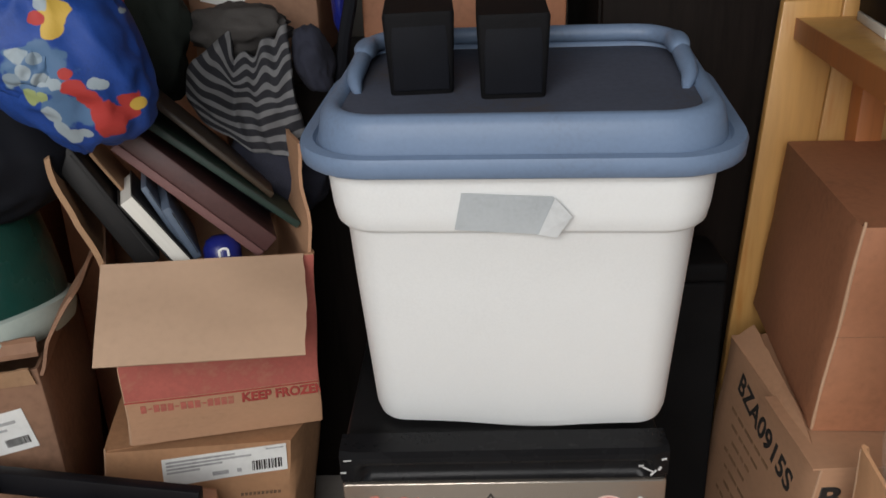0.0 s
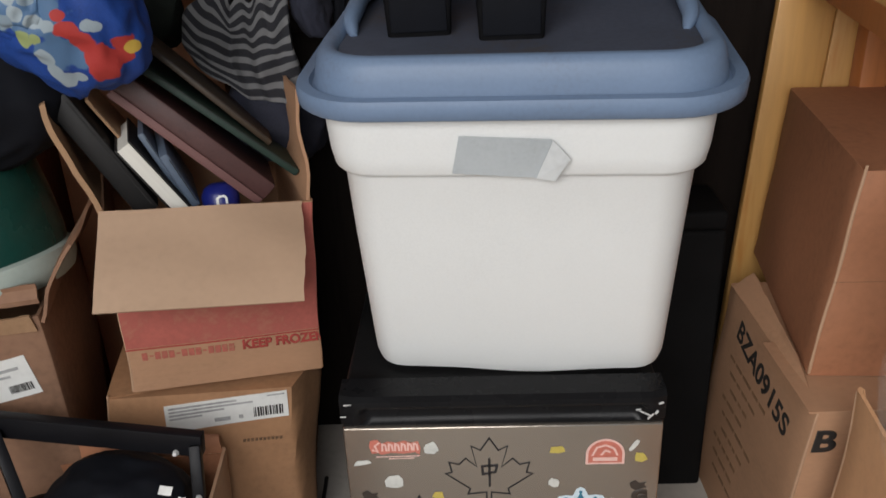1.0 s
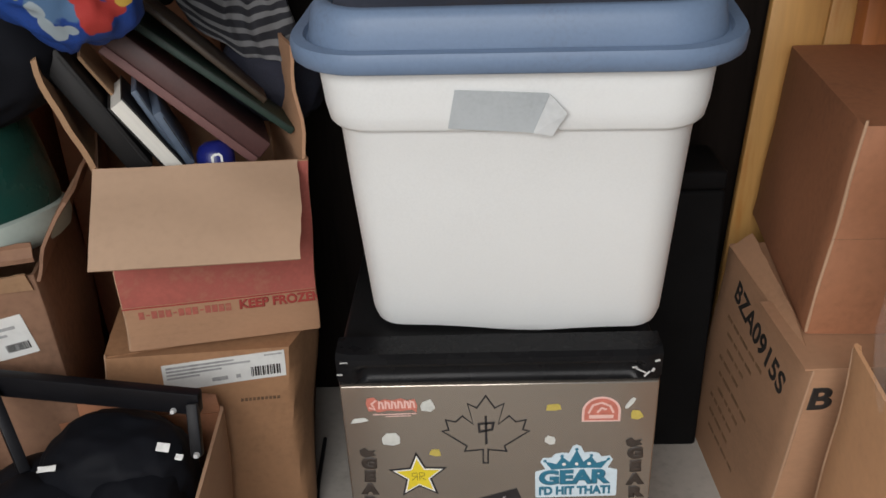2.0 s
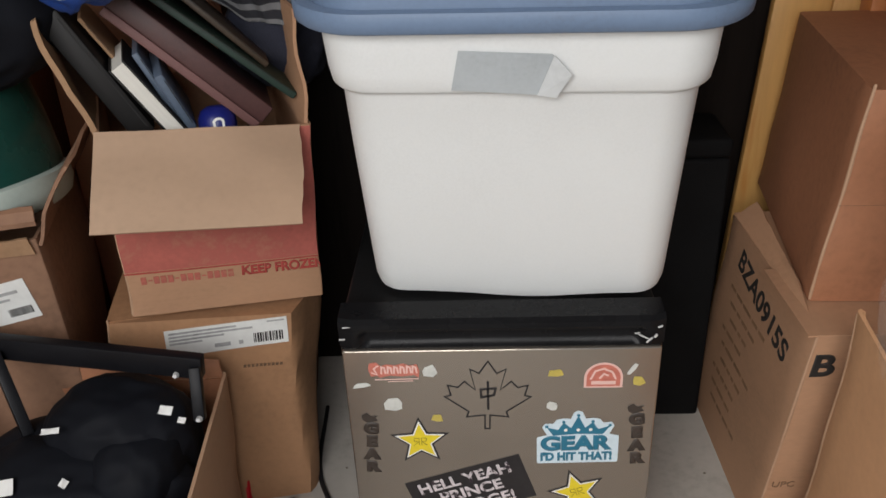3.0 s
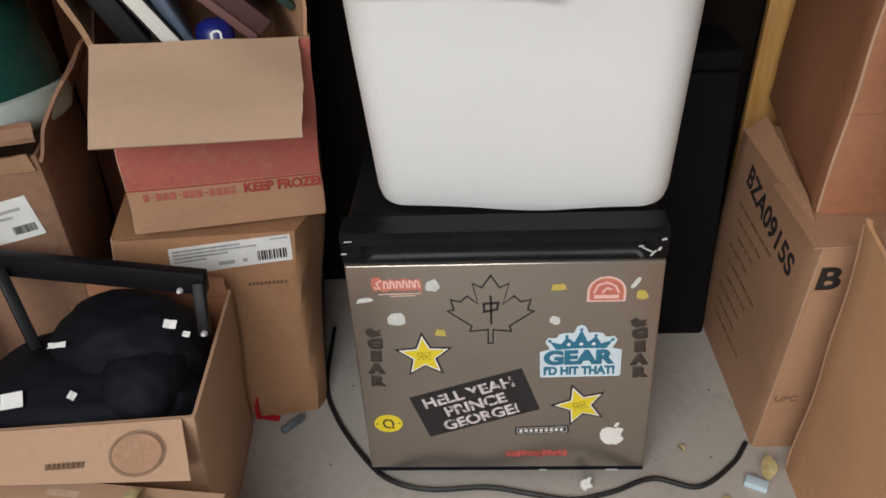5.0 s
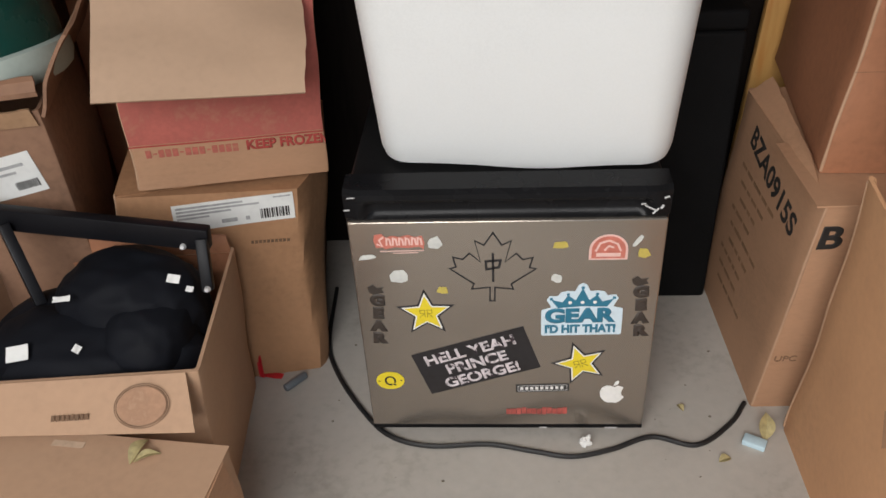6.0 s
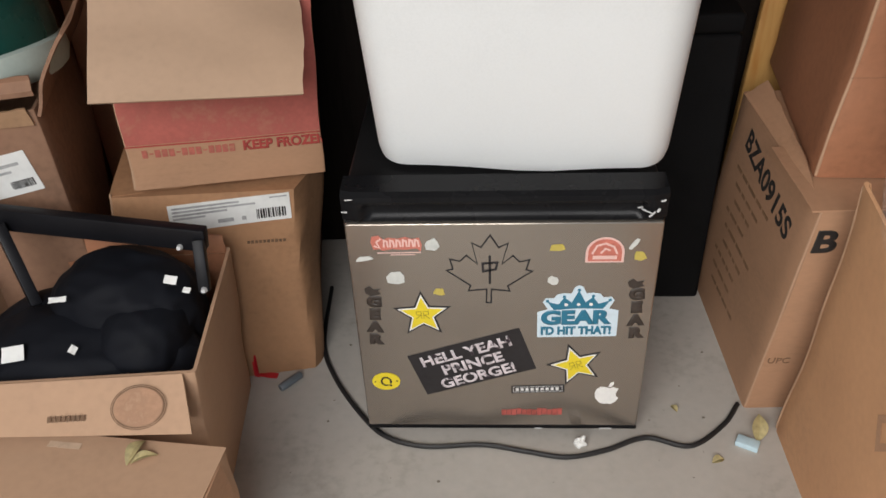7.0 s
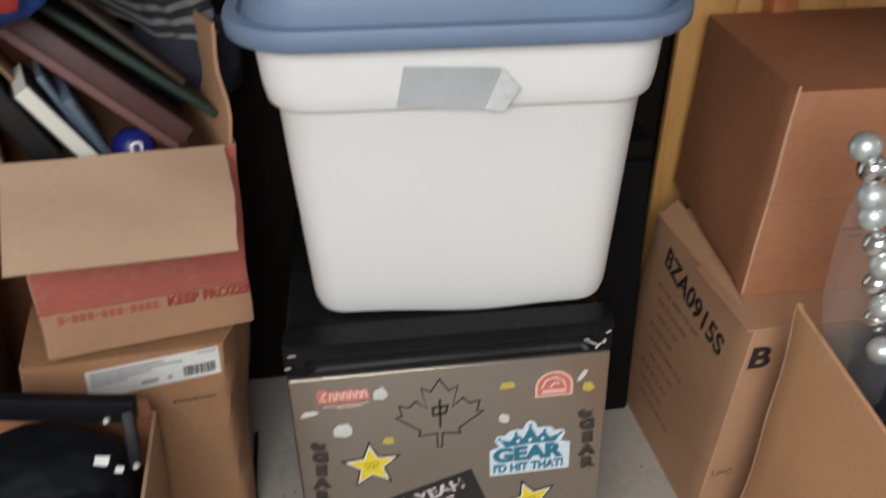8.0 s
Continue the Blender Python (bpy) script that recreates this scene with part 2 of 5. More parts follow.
def sheet(bm, u0, v0, u1, v1, place, thick=0.0006, nu=10, nv=4, tilt=0.0):
    """A thin label that follows a face."""
    grid = []
    cu, cv, c, sn = (u0 + u1) / 2, (v0 + v1) / 2, math.cos(radians(tilt)), math.sin(radians(tilt))
    for off in (thick, 0.0):
        rows = []
        for j in range(nv + 1):
            row = []
            for i in range(nu + 1):
                a, b = u0 + (u1 - u0) * i / nu - cu, v0 + (v1 - v0) * j / nv - cv
                row.append(bm.verts.new(place(cu + a * c - b * sn, cv + a * sn + b * c, off)))
            rows.append(row)
        grid.append(rows)
    up, low = grid
    for j in range(nv):
        for i in range(nu):
            bm.faces.new((up[j][i], up[j][i + 1], up[j + 1][i + 1], up[j + 1][i]))
    rim = [(0, i) for i in range(nu)] + [(j, nu) for j in range(nv)] + [(nv, i) for i in range(nu, 0, -1)] + [(j, 0) for j in range(nv, 0, -1)]
    for (a, b), (c1, d1) in zip(rim, rim[1:] + rim[:1]):
        bm.faces.new((up[a][b], low[a][b], low[c1][d1], up[c1][d1]))
    return bm


def bars(boxes, place, material, parent, name="print_bar", thick=0.0003, tilt=0.0, label="", joined=False):
    """Plain printed bars, each a part of its own; joined where they are too fine to pick apart."""
    bm = bmesh.new()
    for u0, v0, u1, v1 in boxes:
        sheet(bm, u0, v0, u1, v1, place, thick, max(1, int((u1 - u0) / 0.03)), max(1, int((v1 - v0) / 0.03)), tilt)
        if not joined:
            part(name, bm, material, parent, label, smooth=0)
            bm = bmesh.new()
    if joined:
        tagged(part(name, bm, material, parent, label, smooth=0), kind="stuff")
    else:
        bm.free()


def blob(bm, centre, radii, seed=0.0, wrinkle=0.1, ridge=0.06, freq=2.0, sub=5, flat=None, turn=0.0, square=1.0):
    """A soft stuffed form with folds."""
    r = bmesh.ops.create_icosphere(bm, subdivisions=sub, radius=1)
    c, rad, m = Vector(centre), Vector(radii), Matrix.Rotation(radians(turn), 3, "Y")
    for v in r["verts"]:
        q = v.co.copy()
        k = 1 + wrinkle * noise.noise(q * freq + Vector((seed, 0, seed))) * 2
        k += ridge * (1 - abs(noise.noise(q * freq * 2.2 + Vector((0, seed, 1)))) * 3.5)
        k += ridge * 0.4 * noise.noise(q * freq * 6 + Vector((seed, seed, 0)))
        q = Vector([math.copysign(abs(e) ** square, e) for e in q])
        p = Vector((q.x * rad.x, q.y * rad.y, q.z * rad.z)) * k
        p = m @ p + c
        if flat is not None and p.z < flat:
            p.z = flat
        v.co = p
    return bm


FRONT = pose(0, 0, 0, 90, 0, 0)          # text plane facing -y
LEFTFACE = pose(0, 0, 0, 90, 0, -90)     # text plane facing -x


# ---- setting: storage unit ----
def setting():
    bm = bmesh.new()
    n = 60
    bmesh.ops.create_grid(bm, x_segments=n, y_segments=n, size=400)
    for v in bm.verts:
        v.co.z = -0.0
    tagged(fin("ground", bm, M_CONCRETE, smooth=0), "grey dusty concrete slab, stained and scuffed", "floor", kind="structure")
    for name, lo, hi in (("wall_west", (-1.35, -2.0, 0), (-1.29, 2.2, 2.5)), ("wall_east", (1.29, -2.0, 0), (1.35, 2.2, 2.5)), ("wall_north", (-1.35, 2.2, 0), (1.35, 2.26, 2.5))):
        bm = box(bmesh.new(), lo, hi)
        tagged(fin(name, bm, M_WALL, smooth=0), "plain painted steel storage unit wall", "wall", kind="structure")
    bm = box(bmesh.new(), (-1.4, -2.0, 2.5), (1.4, 2.26, 2.56))
    tagged(fin("ceiling", bm, M_WALL, smooth=0), "plain steel storage unit ceiling", "ceiling", kind="structure")


setting()

# ---- small refrigerator ----
def mini_fridge():
    fr = thing("mini_fridge", "compact black refrigerator with a taupe steel door covered in stickers", "refrigerator")
    bm = box(bmesh.new(), (-0.2225, 0.052, 0.018), (0.2225, 0.47, 0.461), 0.006, 3)
    part("cabinet", bm, M_BLACKSHEET, fr, "black textured steel cabinet")
    bm = box(bmesh.new(), (-0.2225, 0.006, 0.02), (0.2225, 0.046, 0.43), 0.005, 2)
    part("door", bm, M_BLACK, fr, "black door edge frame")
    bm = box(bmesh.new(), (-0.2205, 0.0, 0.026), (0.2205, 0.009, 0.4275), 0.003, 3)
    part("door_panel", bm, M_STEEL, fr, "brushed taupe steel door panel")
    # handle cap along the door's top: a profile with a grip channel, drawn along x
    chan = [(0.046, 0.43), (0.006, 0.43), (0.009, 0.4325), (0.0125, 0.4375), (0.0145, 0.444), (0.013, 0.451), (0.0065, 0.4565), (-0.002, 0.4605), (-0.0045, 0.4655), (-0.003, 0.472), (0.004, 0.4775), (0.046, 0.479)]
    full = [(0.046, 0.43), (0.002, 0.43), (-0.001, 0.4325), (-0.002, 0.437), (-0.002, 0.442), (-0.002, 0.447), (-0.002, 0.453), (-0.003, 0.4595), (-0.0045, 0.4655), (-0.003, 0.472), (0.004, 0.4775), (0.046, 0.479)]
    rows = []
    for x, k in ((-0.2225, 0), (-0.204, 0), (-0.199, 0.15), (-0.194, 0.5), (-0.188, 0.85), (-0.18, 1), (-0.06, 1), (0.06, 1), (0.18, 1), (0.188, 0.85), (0.194, 0.5), (0.199, 0.15), (0.204, 0), (0.2225, 0)):
        end = 0.006 if abs(x) > 0.22 else 0
        rows.append([(x, a[0] * (1 - k) + b[0] * k + end * (1 if a[0] < 0.04 else 0), a[1] * (1 - k) + b[1] * k) for a, b in zip(full, chan)])
    bm = bmesh.new()
    loft(bm, rows)
    part("handle", bm, M_BLACK, fr, "black recessed grip along the door top")
    bm = box(bmesh.new(), (-0.2215, 0.002, 0.016), (0.2215, 0.04, 0.0245), 0.002)
    part("bottom_trim", bm, M_BLACK, fr)
    for x in (-0.19, 0.19):
        for y in (0.08, 0.43):
            bm = bmesh.new()
            bmesh.ops.create_cone(bm, cap_ends=True, segments=14, radius1=0.014, radius2=0.012, depth=0.02, matrix=Matrix.Translation((x, y, 0.01)))
            part("foot", bm, M_BLACK, fr)
    for x, z, w, h, tilt in ((0.214, 0.463, 0.007, 0.002, 20), (0.209, 0.448, 0.006, 0.003, 60), (-0.2175, 0.4495, 0.008, 0.0015, 0), (0.193, 0.4470, 0.016, 0.0016, -28), (0.201, 0.4415, 0.011, 0.0020, 48), (0.184, 0.4530, 0.007, 0.0014, 10), (-0.2100, 0.4690, 0.011, 0.0012, 4), (0.06, 0.0225, 0.012, 0.0014, 0), (0.17, 0.0225, 0.020, 0.0014, 0)):
        bm = box(bmesh.new(), (-w / 2, -0.0035, -h / 2), (w / 2, -0.0018, h / 2))
        bmesh.ops.transform(bm, matrix=pose(x, 0, z, 0, -tilt, 0), verts=bm.verts)
        part("chip", bm, M_CHIP, fr, "pale scuffed chip")
    return fr


fridge = mini_fridge()


# ---- storage tote ----
TOTE = pose(0.035, 0.21, 0.4885, 6.5, 0, -4) @ Matrix.Diagonal((1, 1, 1.025, 1))


def storage_tote():
    th = thing("storage_tote", "white plastic storage tote with a slate blue lid, on a refrigerator", "storage tote", TOTE)
    sec = [(0.396, 0.250, 0.035, -0.005), (0.410, 0.264, 0.042, -0.002), (0.418, 0.272, 0.046, 0.012), (0.420, 0.274, 0.046, 0.03), (0.427, 0.288, 0.048, 0.12), (0.435, 0.302, 0.05, 0.22), (0.441, 0.310, 0.052, 0.305),
           (0.445, 0.313, 0.053, 0.309), (0.457, 0.325, 0.056, 0.311), (0.463, 0.330, 0.057, 0.315), (0.470, 0.334, 0.058, 0.335), (0.475, 0.337, 0.058, 0.380), (0.477, 0.339, 0.058, 0.402), (0.469, 0.331, 0.055, 0.402)]
    sec += [(0.463, 0.325, 0.05, 0.400), (0.41, 0.29, 0.045, 0.2), (0.38, 0.25, 0.04, 0.006)]

    def dip(x, y, z):
        # a shallow upright flute in the front wall and a slightly bowed base
        turned_back = 0.035 * max(0.0, x - 0.045) if y < 0 and z < 0.30 else 0.0
        f = turned_back + (0.0028 * math.exp(-((x - 0.055) / 0.03) ** 2) + 0.0016 * math.exp(-((x + 0.03) / 0.02) ** 2)) * (1 if y < 0 and 0.01 < z < 0.30 else 0)
        return (x, y + f, z - ((0.001 + 0.0065 * math.exp(-((x - 0.015) / 0.08) ** 2)) if z < 0.02 else 0))

    bm = bmesh.new()
    loft(bm, [[dip(x, y, z) for x, y in ring_even(w, d, r)] for w, d, r, z in sec])
    part("tub", bm, M_TOTE, th, "white plastic tub with a stepped rim", smooth=50)
    lid = [(0.485, 0.347, 0.06, 0.394), (0.534, 0.376, 0.092, 0.391), (0.541, 0.384, 0.096, 0.394), (0.543, 0.386, 0.097, 0.409), (0.538, 0.381, 0.094, 0.4155), (0.508, 0.360, 0.082, 0.417), (0.501, 0.354, 0.079, 0.4125), (0.495, 0.350, 0.077, 0.4125), (0.4925, 0.348, 0.076, 0.420),
           (0.489, 0.345, 0.075, 0.430), (0.482, 0.338, 0.073, 0.446), (0.468, 0.326, 0.069, 0.455), (0.450, 0.31, 0.062, 0.457), (0.438, 0.298, 0.055, 0.454), (0.432, 0.292, 0.052, 0.449), (0.429, 0.289, 0.050, 0.445)]
    bm = bmesh.new()
    loft(bm, [[(x, y, z) for x, y in ring_even(w, d, r)] for w, d, r, z in lid])
    lid_ob = part("lid", bm, M_LID, th, "slate blue domed lid, scuffed and dusty", smooth=50)
    # tray colour: dust, darkened further to paint in the shade on the top
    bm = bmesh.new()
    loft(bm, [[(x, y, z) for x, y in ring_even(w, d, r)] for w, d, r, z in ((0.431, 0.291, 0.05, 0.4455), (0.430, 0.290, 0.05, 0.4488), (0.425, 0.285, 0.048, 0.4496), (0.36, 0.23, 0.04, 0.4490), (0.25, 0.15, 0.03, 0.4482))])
    part("tray", bm, M_DUSTSHADELID, lid_ob, "dusty sunken lid top with its shade painted in", smooth=50)
    # raised grips at the ends and along the back of the lid
    side = [(0.203, -0.055, 0.449), (0.212, -0.02, 0.458), (0.213, 0.03, 0.464), (0.213, 0.085, 0.466), (0.205, 0.125, 0.466), (0.175, 0.149, 0.466), (0.11, 0.153, 0.466)]
    line = [(-x, y, z) for x, y, z in side] + side[::-1]
    bm = bmesh.new()
    tube(bm, smooth_line(line, 6), lambda f: 0.004 + 0.008 * min(1.0, 9 * min(f, 1 - f)) ** 0.6, 12)
    part("grip", bm, M_LID, lid_ob, "raised moulded ridge round three sides")
    for sx in (-1, 1):
        bm = blob(bmesh.new(), (sx * 0.212, 0.075, 0.470), (0.015, 0.034, 0.013), sx + 2.0, 0.04, 0.01, 1.2, 3, square=0.8)
        part("grip", bm, M_LID, lid_ob, "raised moulded end grip")
    # duct tape across the step of the rim
    bm = bmesh.new()
    out = [(-0.077, 0.318), (-0.067, 0.366), (0.040, 0.361), (0.060, 0.340), (0.036, 0.311)]
    slab(bm, out, 0.0008, lambda u, v, w: (u, -0.1685 - (v - 0.309) * 0.03 - w, v))
    tape = part("tape", bm, M_DUCT, th, "strip of grey duct tape with a folded end")
    bm = bmesh.new()
    slab(bm, [(0.024, 0.3115), (0.043, 0.361), (0.063, 0.340), (0.046, 0.3095)], 0.0012, lambda u, v, w: (u, -0.1692 - (v - 0.309) * 0.03 - w - 0.006 * max(0, (u - 0.035) / 0.02), v))
    part("tape_fold", bm, M_DUCT_BACK, tape, "creased pale tape end")
    return th


def ring_even(w, d, r, n=8, side=14, end=10):
    """A rounded rectangle with the same number of points for every size."""
    c = [(w / 2 - r, -d / 2 + r, -90), (w / 2 - r, d / 2 - r, 0), (-w / 2 + r, d / 2 - r, 90), (-w / 2 + r, -d / 2 + r, 180)]
    out = []
    for q, (cx, cy, a0) in enumerate(c):
        arc = [(cx + r * math.cos(radians(a0 + 90 * i / n)), cy + r * math.sin(radians(a0 + 90 * i / n))) for i in range(n + 1)]
        nx, ny, a1 = c[(q + 1) % 4]
        to = (nx + r * math.cos(radians(a1)), ny + r * math.sin(radians(a1)))
        k = end if q % 2 == 0 else side
        out += arc + [(arc[-1][0] + (to[0] - arc[-1][0]) * i / k, arc[-1][1] + (to[1] - arc[-1][1]) * i / k) for i in range(1, k)]
    return out


tote = storage_tote()

# ---- cartons ----
bza, bza_f, bza_s = carton("cardboard_box", "tall kraft carton printed with black stock codes", (0.414, 0.066, 0.0), 1.5, (0.34, 0.37, 0.45), M_CARD, lean=(0.005, -0.074), dent=0.003, seed=2.1)
top_box, top_f, top_s = carton("cardboard_box", "plain brown carton stacked on another carton", (0.434, 0.068, 0.4545), -2.5, (0.34, 0.415, 0.31), M_CARD_DARK, lean=(0.022, -0.012), skew=0.085, dent=0.004, seed=5.2)
near_right, nr_f, nr_s = carton("cardboard_box", "large open kraft carton standing on the floor", (0.455, -0.58, 0.0), 0, (0.42, 0.60, 0.53), M_CARD_ORANGE, lean=(-0.024, -0.09), open_top=True, dent=0.004, seed=7.7, pitch=0.18, notch=0.22)
label_box, lab_f, lab_s = carton("cardboard_box", "crumpled kraft carton with a white shipping label", (-0.650, 0.105, 0.0), 11, (0.332, 0.34, 0.388), M_CARD_AMBER, lean=(0.045, 0.008), dent=0.005, seed=3.3, slope=0.06, crush=0.05)
red_box, red_f, red_s = carton("cardboard_box", "open kraft carton with a faded red printed band", (-0.562, 0.116, 0.415), 22, (0.30, 0.32, 0.295), M_CARD, lean=(-0.02, 0.0), roll=6.5, open_top=True, dent=0.003, seed=4.4)
open_box, open_f, open_s = carton("cardboard_box", "open kraft carton packed with black bags", (-0.80, -0.20, 0.0), 5, (0.375, 0.29, 0.305), M_CARD_LIGHT, lean=(0.018, 0.0), open_top=True, dent=0.003, seed=6.1)
near_box, near_f, near_s = carton("cardboard_box", "closed kraft carton with a dry leaf on top", (-0.815, -0.568, 0.0), -6, (0.42, 0.37, 0.245), M_CARD_LIGHT, dent=0.003, seed=8.1)
torn_box, torn_f, torn_s = carton("cardboard_box", "torn open kraft carton with a white label", (-1.0, 0.02, 0.0), 14, (0.345, 0.30, 0.56), M_CARD_DIM, open_top=True, dent=0.006, seed=9.1)

# ---- pine shelf unit and dark furniture behind ----
def pine_unit():
    th = thing("pine_shelf_unit", "varnished yellow pine shelf unit with grooved back boards", "shelf unit")
    tip = lambda x, z: x + 0.054 * z
    for x, w in ((0.436, 0.097), (0.535, 0.098), (0.635, 0.098), (0.735, 0.098)):
        bm = box(bmesh.new(), (x, 0.502, 0.0), (x + w, 0.522, 0.994), 0.003)
        for v in bm.verts:
            v.co.x = tip(v.co.x, v.co.z)
        part("back_board", bm, M_PINE, th)
    bm = bmesh.new()
    slab(bm, [(0.514, 0.499), (0.509, 0.472), (0.432, 0.0), (0.95, -0.05), (0.95, 0.499)], 0.032, lambda u, v, w: (u, v, 0.934 + w))
    part("shelf", bm, M_PINE, th, "orange varnished shelf board")
    # thin strip of darker red laid over the shelf's left edge
    bm = bmesh.new()
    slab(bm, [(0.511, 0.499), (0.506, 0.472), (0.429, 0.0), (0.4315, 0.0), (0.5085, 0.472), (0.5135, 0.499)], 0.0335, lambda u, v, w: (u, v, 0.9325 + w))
    part("edge_strip", bm, M_PINE_RED, th, "darker reddish brown strip over the shelf edge")
    # leg under the shelf: its shade is put into the darker red colour
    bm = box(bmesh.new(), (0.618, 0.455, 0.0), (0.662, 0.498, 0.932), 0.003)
    part("leg", bm, M_PINE_RED, th, "pine leg, its shade painted as dark red")
    return th


pine_unit()


def dark_backdrop():
    # added cabinet, stands in for the dark space behind the tote
    th = thing("dark_backdrop", "low near-black cabinet added to keep the back of the unit dark", "cabinet")
    part("body", box(bmesh.new(), (-0.46, 0.58, 0.0), (0.19, 0.95, 0.90), 0.004), M_DARKWOOD, th)
    for x in (-0.455, -0.132):
        part("door", box(bmesh.new(), (x, 0.56, 0.06), (x + 0.318, 0.578, 0.87), 0.004), M_DARKWOOD, th)
    th = thing("wardrobe", "tall dark brown wooden wardrobe at the back", "wardrobe")
    part("body", box(bmesh.new(), (0.195, 0.57, 0.0), (0.9, 1.0, 1.75), 0.004), M_DARKWOOD, th)
    for x in (0.20, 0.551):
        part("door", box(bmesh.new(), (x, 0.55, 0.06), (x + 0.345, 0.568, 1.72), 0.004), M_DARKWOOD, th)


dark_backdrop()


def gap_filler():
    # added black box fills the gap, standing in for its deep shade
    th = thing("gap_filler", "matte black box added to darken the gap beside a refrigerator", "case")
    part("shell", box(bmesh.new(), (0.236, 0.366, 0.0), (0.399, 0.498, 0.548), 0.008, 3), M_CASE, th)
    part("lid", box(bmesh.new(), (0.2355, 0.365, 0.549), (0.3995, 0.499, 0.584), 0.008, 3), M_CASE, th)


gap_filler()


def power_cable():
    pts = [(-0.345, 0.40), (-0.334, 0.23), (-0.301, 0.137), (-0.243, 0.046), (-0.193, -0.006), (-0.126, -0.027), (-0.032, -0.023), (0.041, -0.037), (0.104, -0.048), (0.169, -0.033), (0.237, -0.006), (0.307, -0.023), (0.371, 0.024), (0.405, 0.071)]
    bm = bmesh.new()
    tube(bm, smooth_line([(x, y, 0.0045) for x, y in pts], 10), 0.0042, 10)
    tagged(fin("power_cable", bm, M_CABLE), "black rubber power cable lying on the floor", "cable")


power_cable()

# ---- more materials ----
def flat(name, colour, rough=0.5, var=0.05, scale=30, **kw):
    return mat(name, colour, rough, var=var, scale=scale, **kw)


M_YELLOW = flat("yellow vinyl", (0.78, 0.62, 0.03), 0.35)
M_WHITEV = flat("white vinyl", (0.80, 0.80, 0.78), 0.35)
M_BLACKV = flat("black vinyl", (0.02, 0.018, 0.02), 0.35, 0.2)
M_ICE = flat("icy white vinyl", (0.62, 0.74, 0.82), 0.4)
M_TEAL = flat("teal vinyl", (0.025, 0.17, 0.27), 0.35)
M_SALMON = flat("salmon red vinyl", (0.55, 0.17, 0.125), 0.4, 0.15)
M_PINKPALE = flat("pale pink vinyl", (0.78, 0.52, 0.47), 0.4)
M_REDV = flat("worn red vinyl", (0.40, 0.085, 0.07), 0.5, 0.3)
M_OLIVE = flat("olive ink", (0.30, 0.23, 0.02), 0.4)
M_SCRAP = flat("torn paper backing", (0.60, 0.61, 0.58), 0.7, 0.1)
M_SCRAPY = flat("yellowed paper backing", (0.50, 0.40, 0.09), 0.7, 0.15)
M_PINKLET = flat("speckled pale lettering", (0.55, 0.50, 0.52), 0.4, 0.5, 62, stain=(0.035, 0.022, 0.03))
M_BROWNINK = flat("dark brown vinyl", (0.045, 0.034, 0.028), 0.5, 0.2)
M_SPEAKER = mat("black vinyl veneer", (0.007, 0.007, 0.008), 0.65, var=0.2, scale=12, fine=300, bump=0.1, spec=0.08)
M_GREEN = mat("dark green plastic", (0.005, 0.048, 0.039), 0.25, var=0.25, scale=5)
M_PALEGREEN = mat("pale grey green rim", (0.42, 0.49, 0.45), 0.5, var=0.1)
M_MAROON = mat("maroon leatherette", (0.075, 0.032, 0.03), 0.5, var=0.2, scale=12, fine=260, bump=0.3)
M_MAROON_EDGE = mat("dull pink page edge", (0.16, 0.075, 0.07), 0.6, var=0.12)
M_DKGREEN = mat("dark green cloth cover", (0.012, 0.03, 0.022), 0.6, var=0.3, scale=12)
M_BINDER = mat("black binder vinyl", (0.010, 0.009, 0.009), 0.6, var=0.2)
M_PAGES = mat("paper pages", (0.74, 0.72, 0.66), 0.8, var=0.06, scale=4, fine=30, stretch=(1, 1, 40))
M_SLATE = mat("slate blue cover", (0.09, 0.12, 0.17), 0.45, var=0.15)
M_BLUE = mat("bright blue plastic", (0.009, 0.015, 0.16), 0.35, var=0.15)
M_WOODB = mat("brown frame wood", (0.055, 0.036, 0.022), 0.5, var=0.2, scale=4, fine=30, stretch=(1, 6, 6))
M_GREYCLOTH = mat("grey cloth", (0.055, 0.05, 0.047), 0.9, var=0.2, scale=10, fine=400, bump=0.4)
M_NAVYCLOTH = mat("navy cloth", (0.018, 0.02, 0.035), 0.9, var=0.3, scale=10, fine=400, bump=0.4)
M_LEAF = mat("dry olive leaf", (0.40, 0.33, 0.16), 0.7, var=0.2, scale=60)
M_CHROME = mat("silvered glass", (0.78, 0.78, 0.78), 0.12, metal=1.0, var=0.03)
M_SILVERMATT = mat("frosted silver", (0.62, 0.68, 0.68), 0.35, metal=0.7, var=0.05)
M_BATT = mat("grey battery casing", (0.20, 0.23, 0.26), 0.35, metal=0.4, var=0.1)
M_PALEBLUE = mat("pale blue rubber", (0.50, 0.66, 0.74), 0.6, var=0.06)
M_FRAMEBLACK = mat("black powder coated steel", (0.008, 0.008, 0.010), 0.42, var=0.15, scale=10, spec=0.2)


def film_material():
    m = bpy.data.materials.new("clear plastic film")
    m.use_nodes = True
    b = m.node_tree.nodes["Principled BSDF"]
    b.inputs["Base Color"].default_value = (0.9, 0.9, 0.9, 1)
    b.inputs["Roughness"].default_value = 0.15
    b.inputs["Alpha"].default_value = 0.05
    return m


for node in M_PINKLET.node_tree.nodes:
    if node.type == "VALTORGB":
        node.color_ramp.elements[0].position, node.color_ramp.elements[1].position = 0.61, 0.655
M_FILM = film_material()


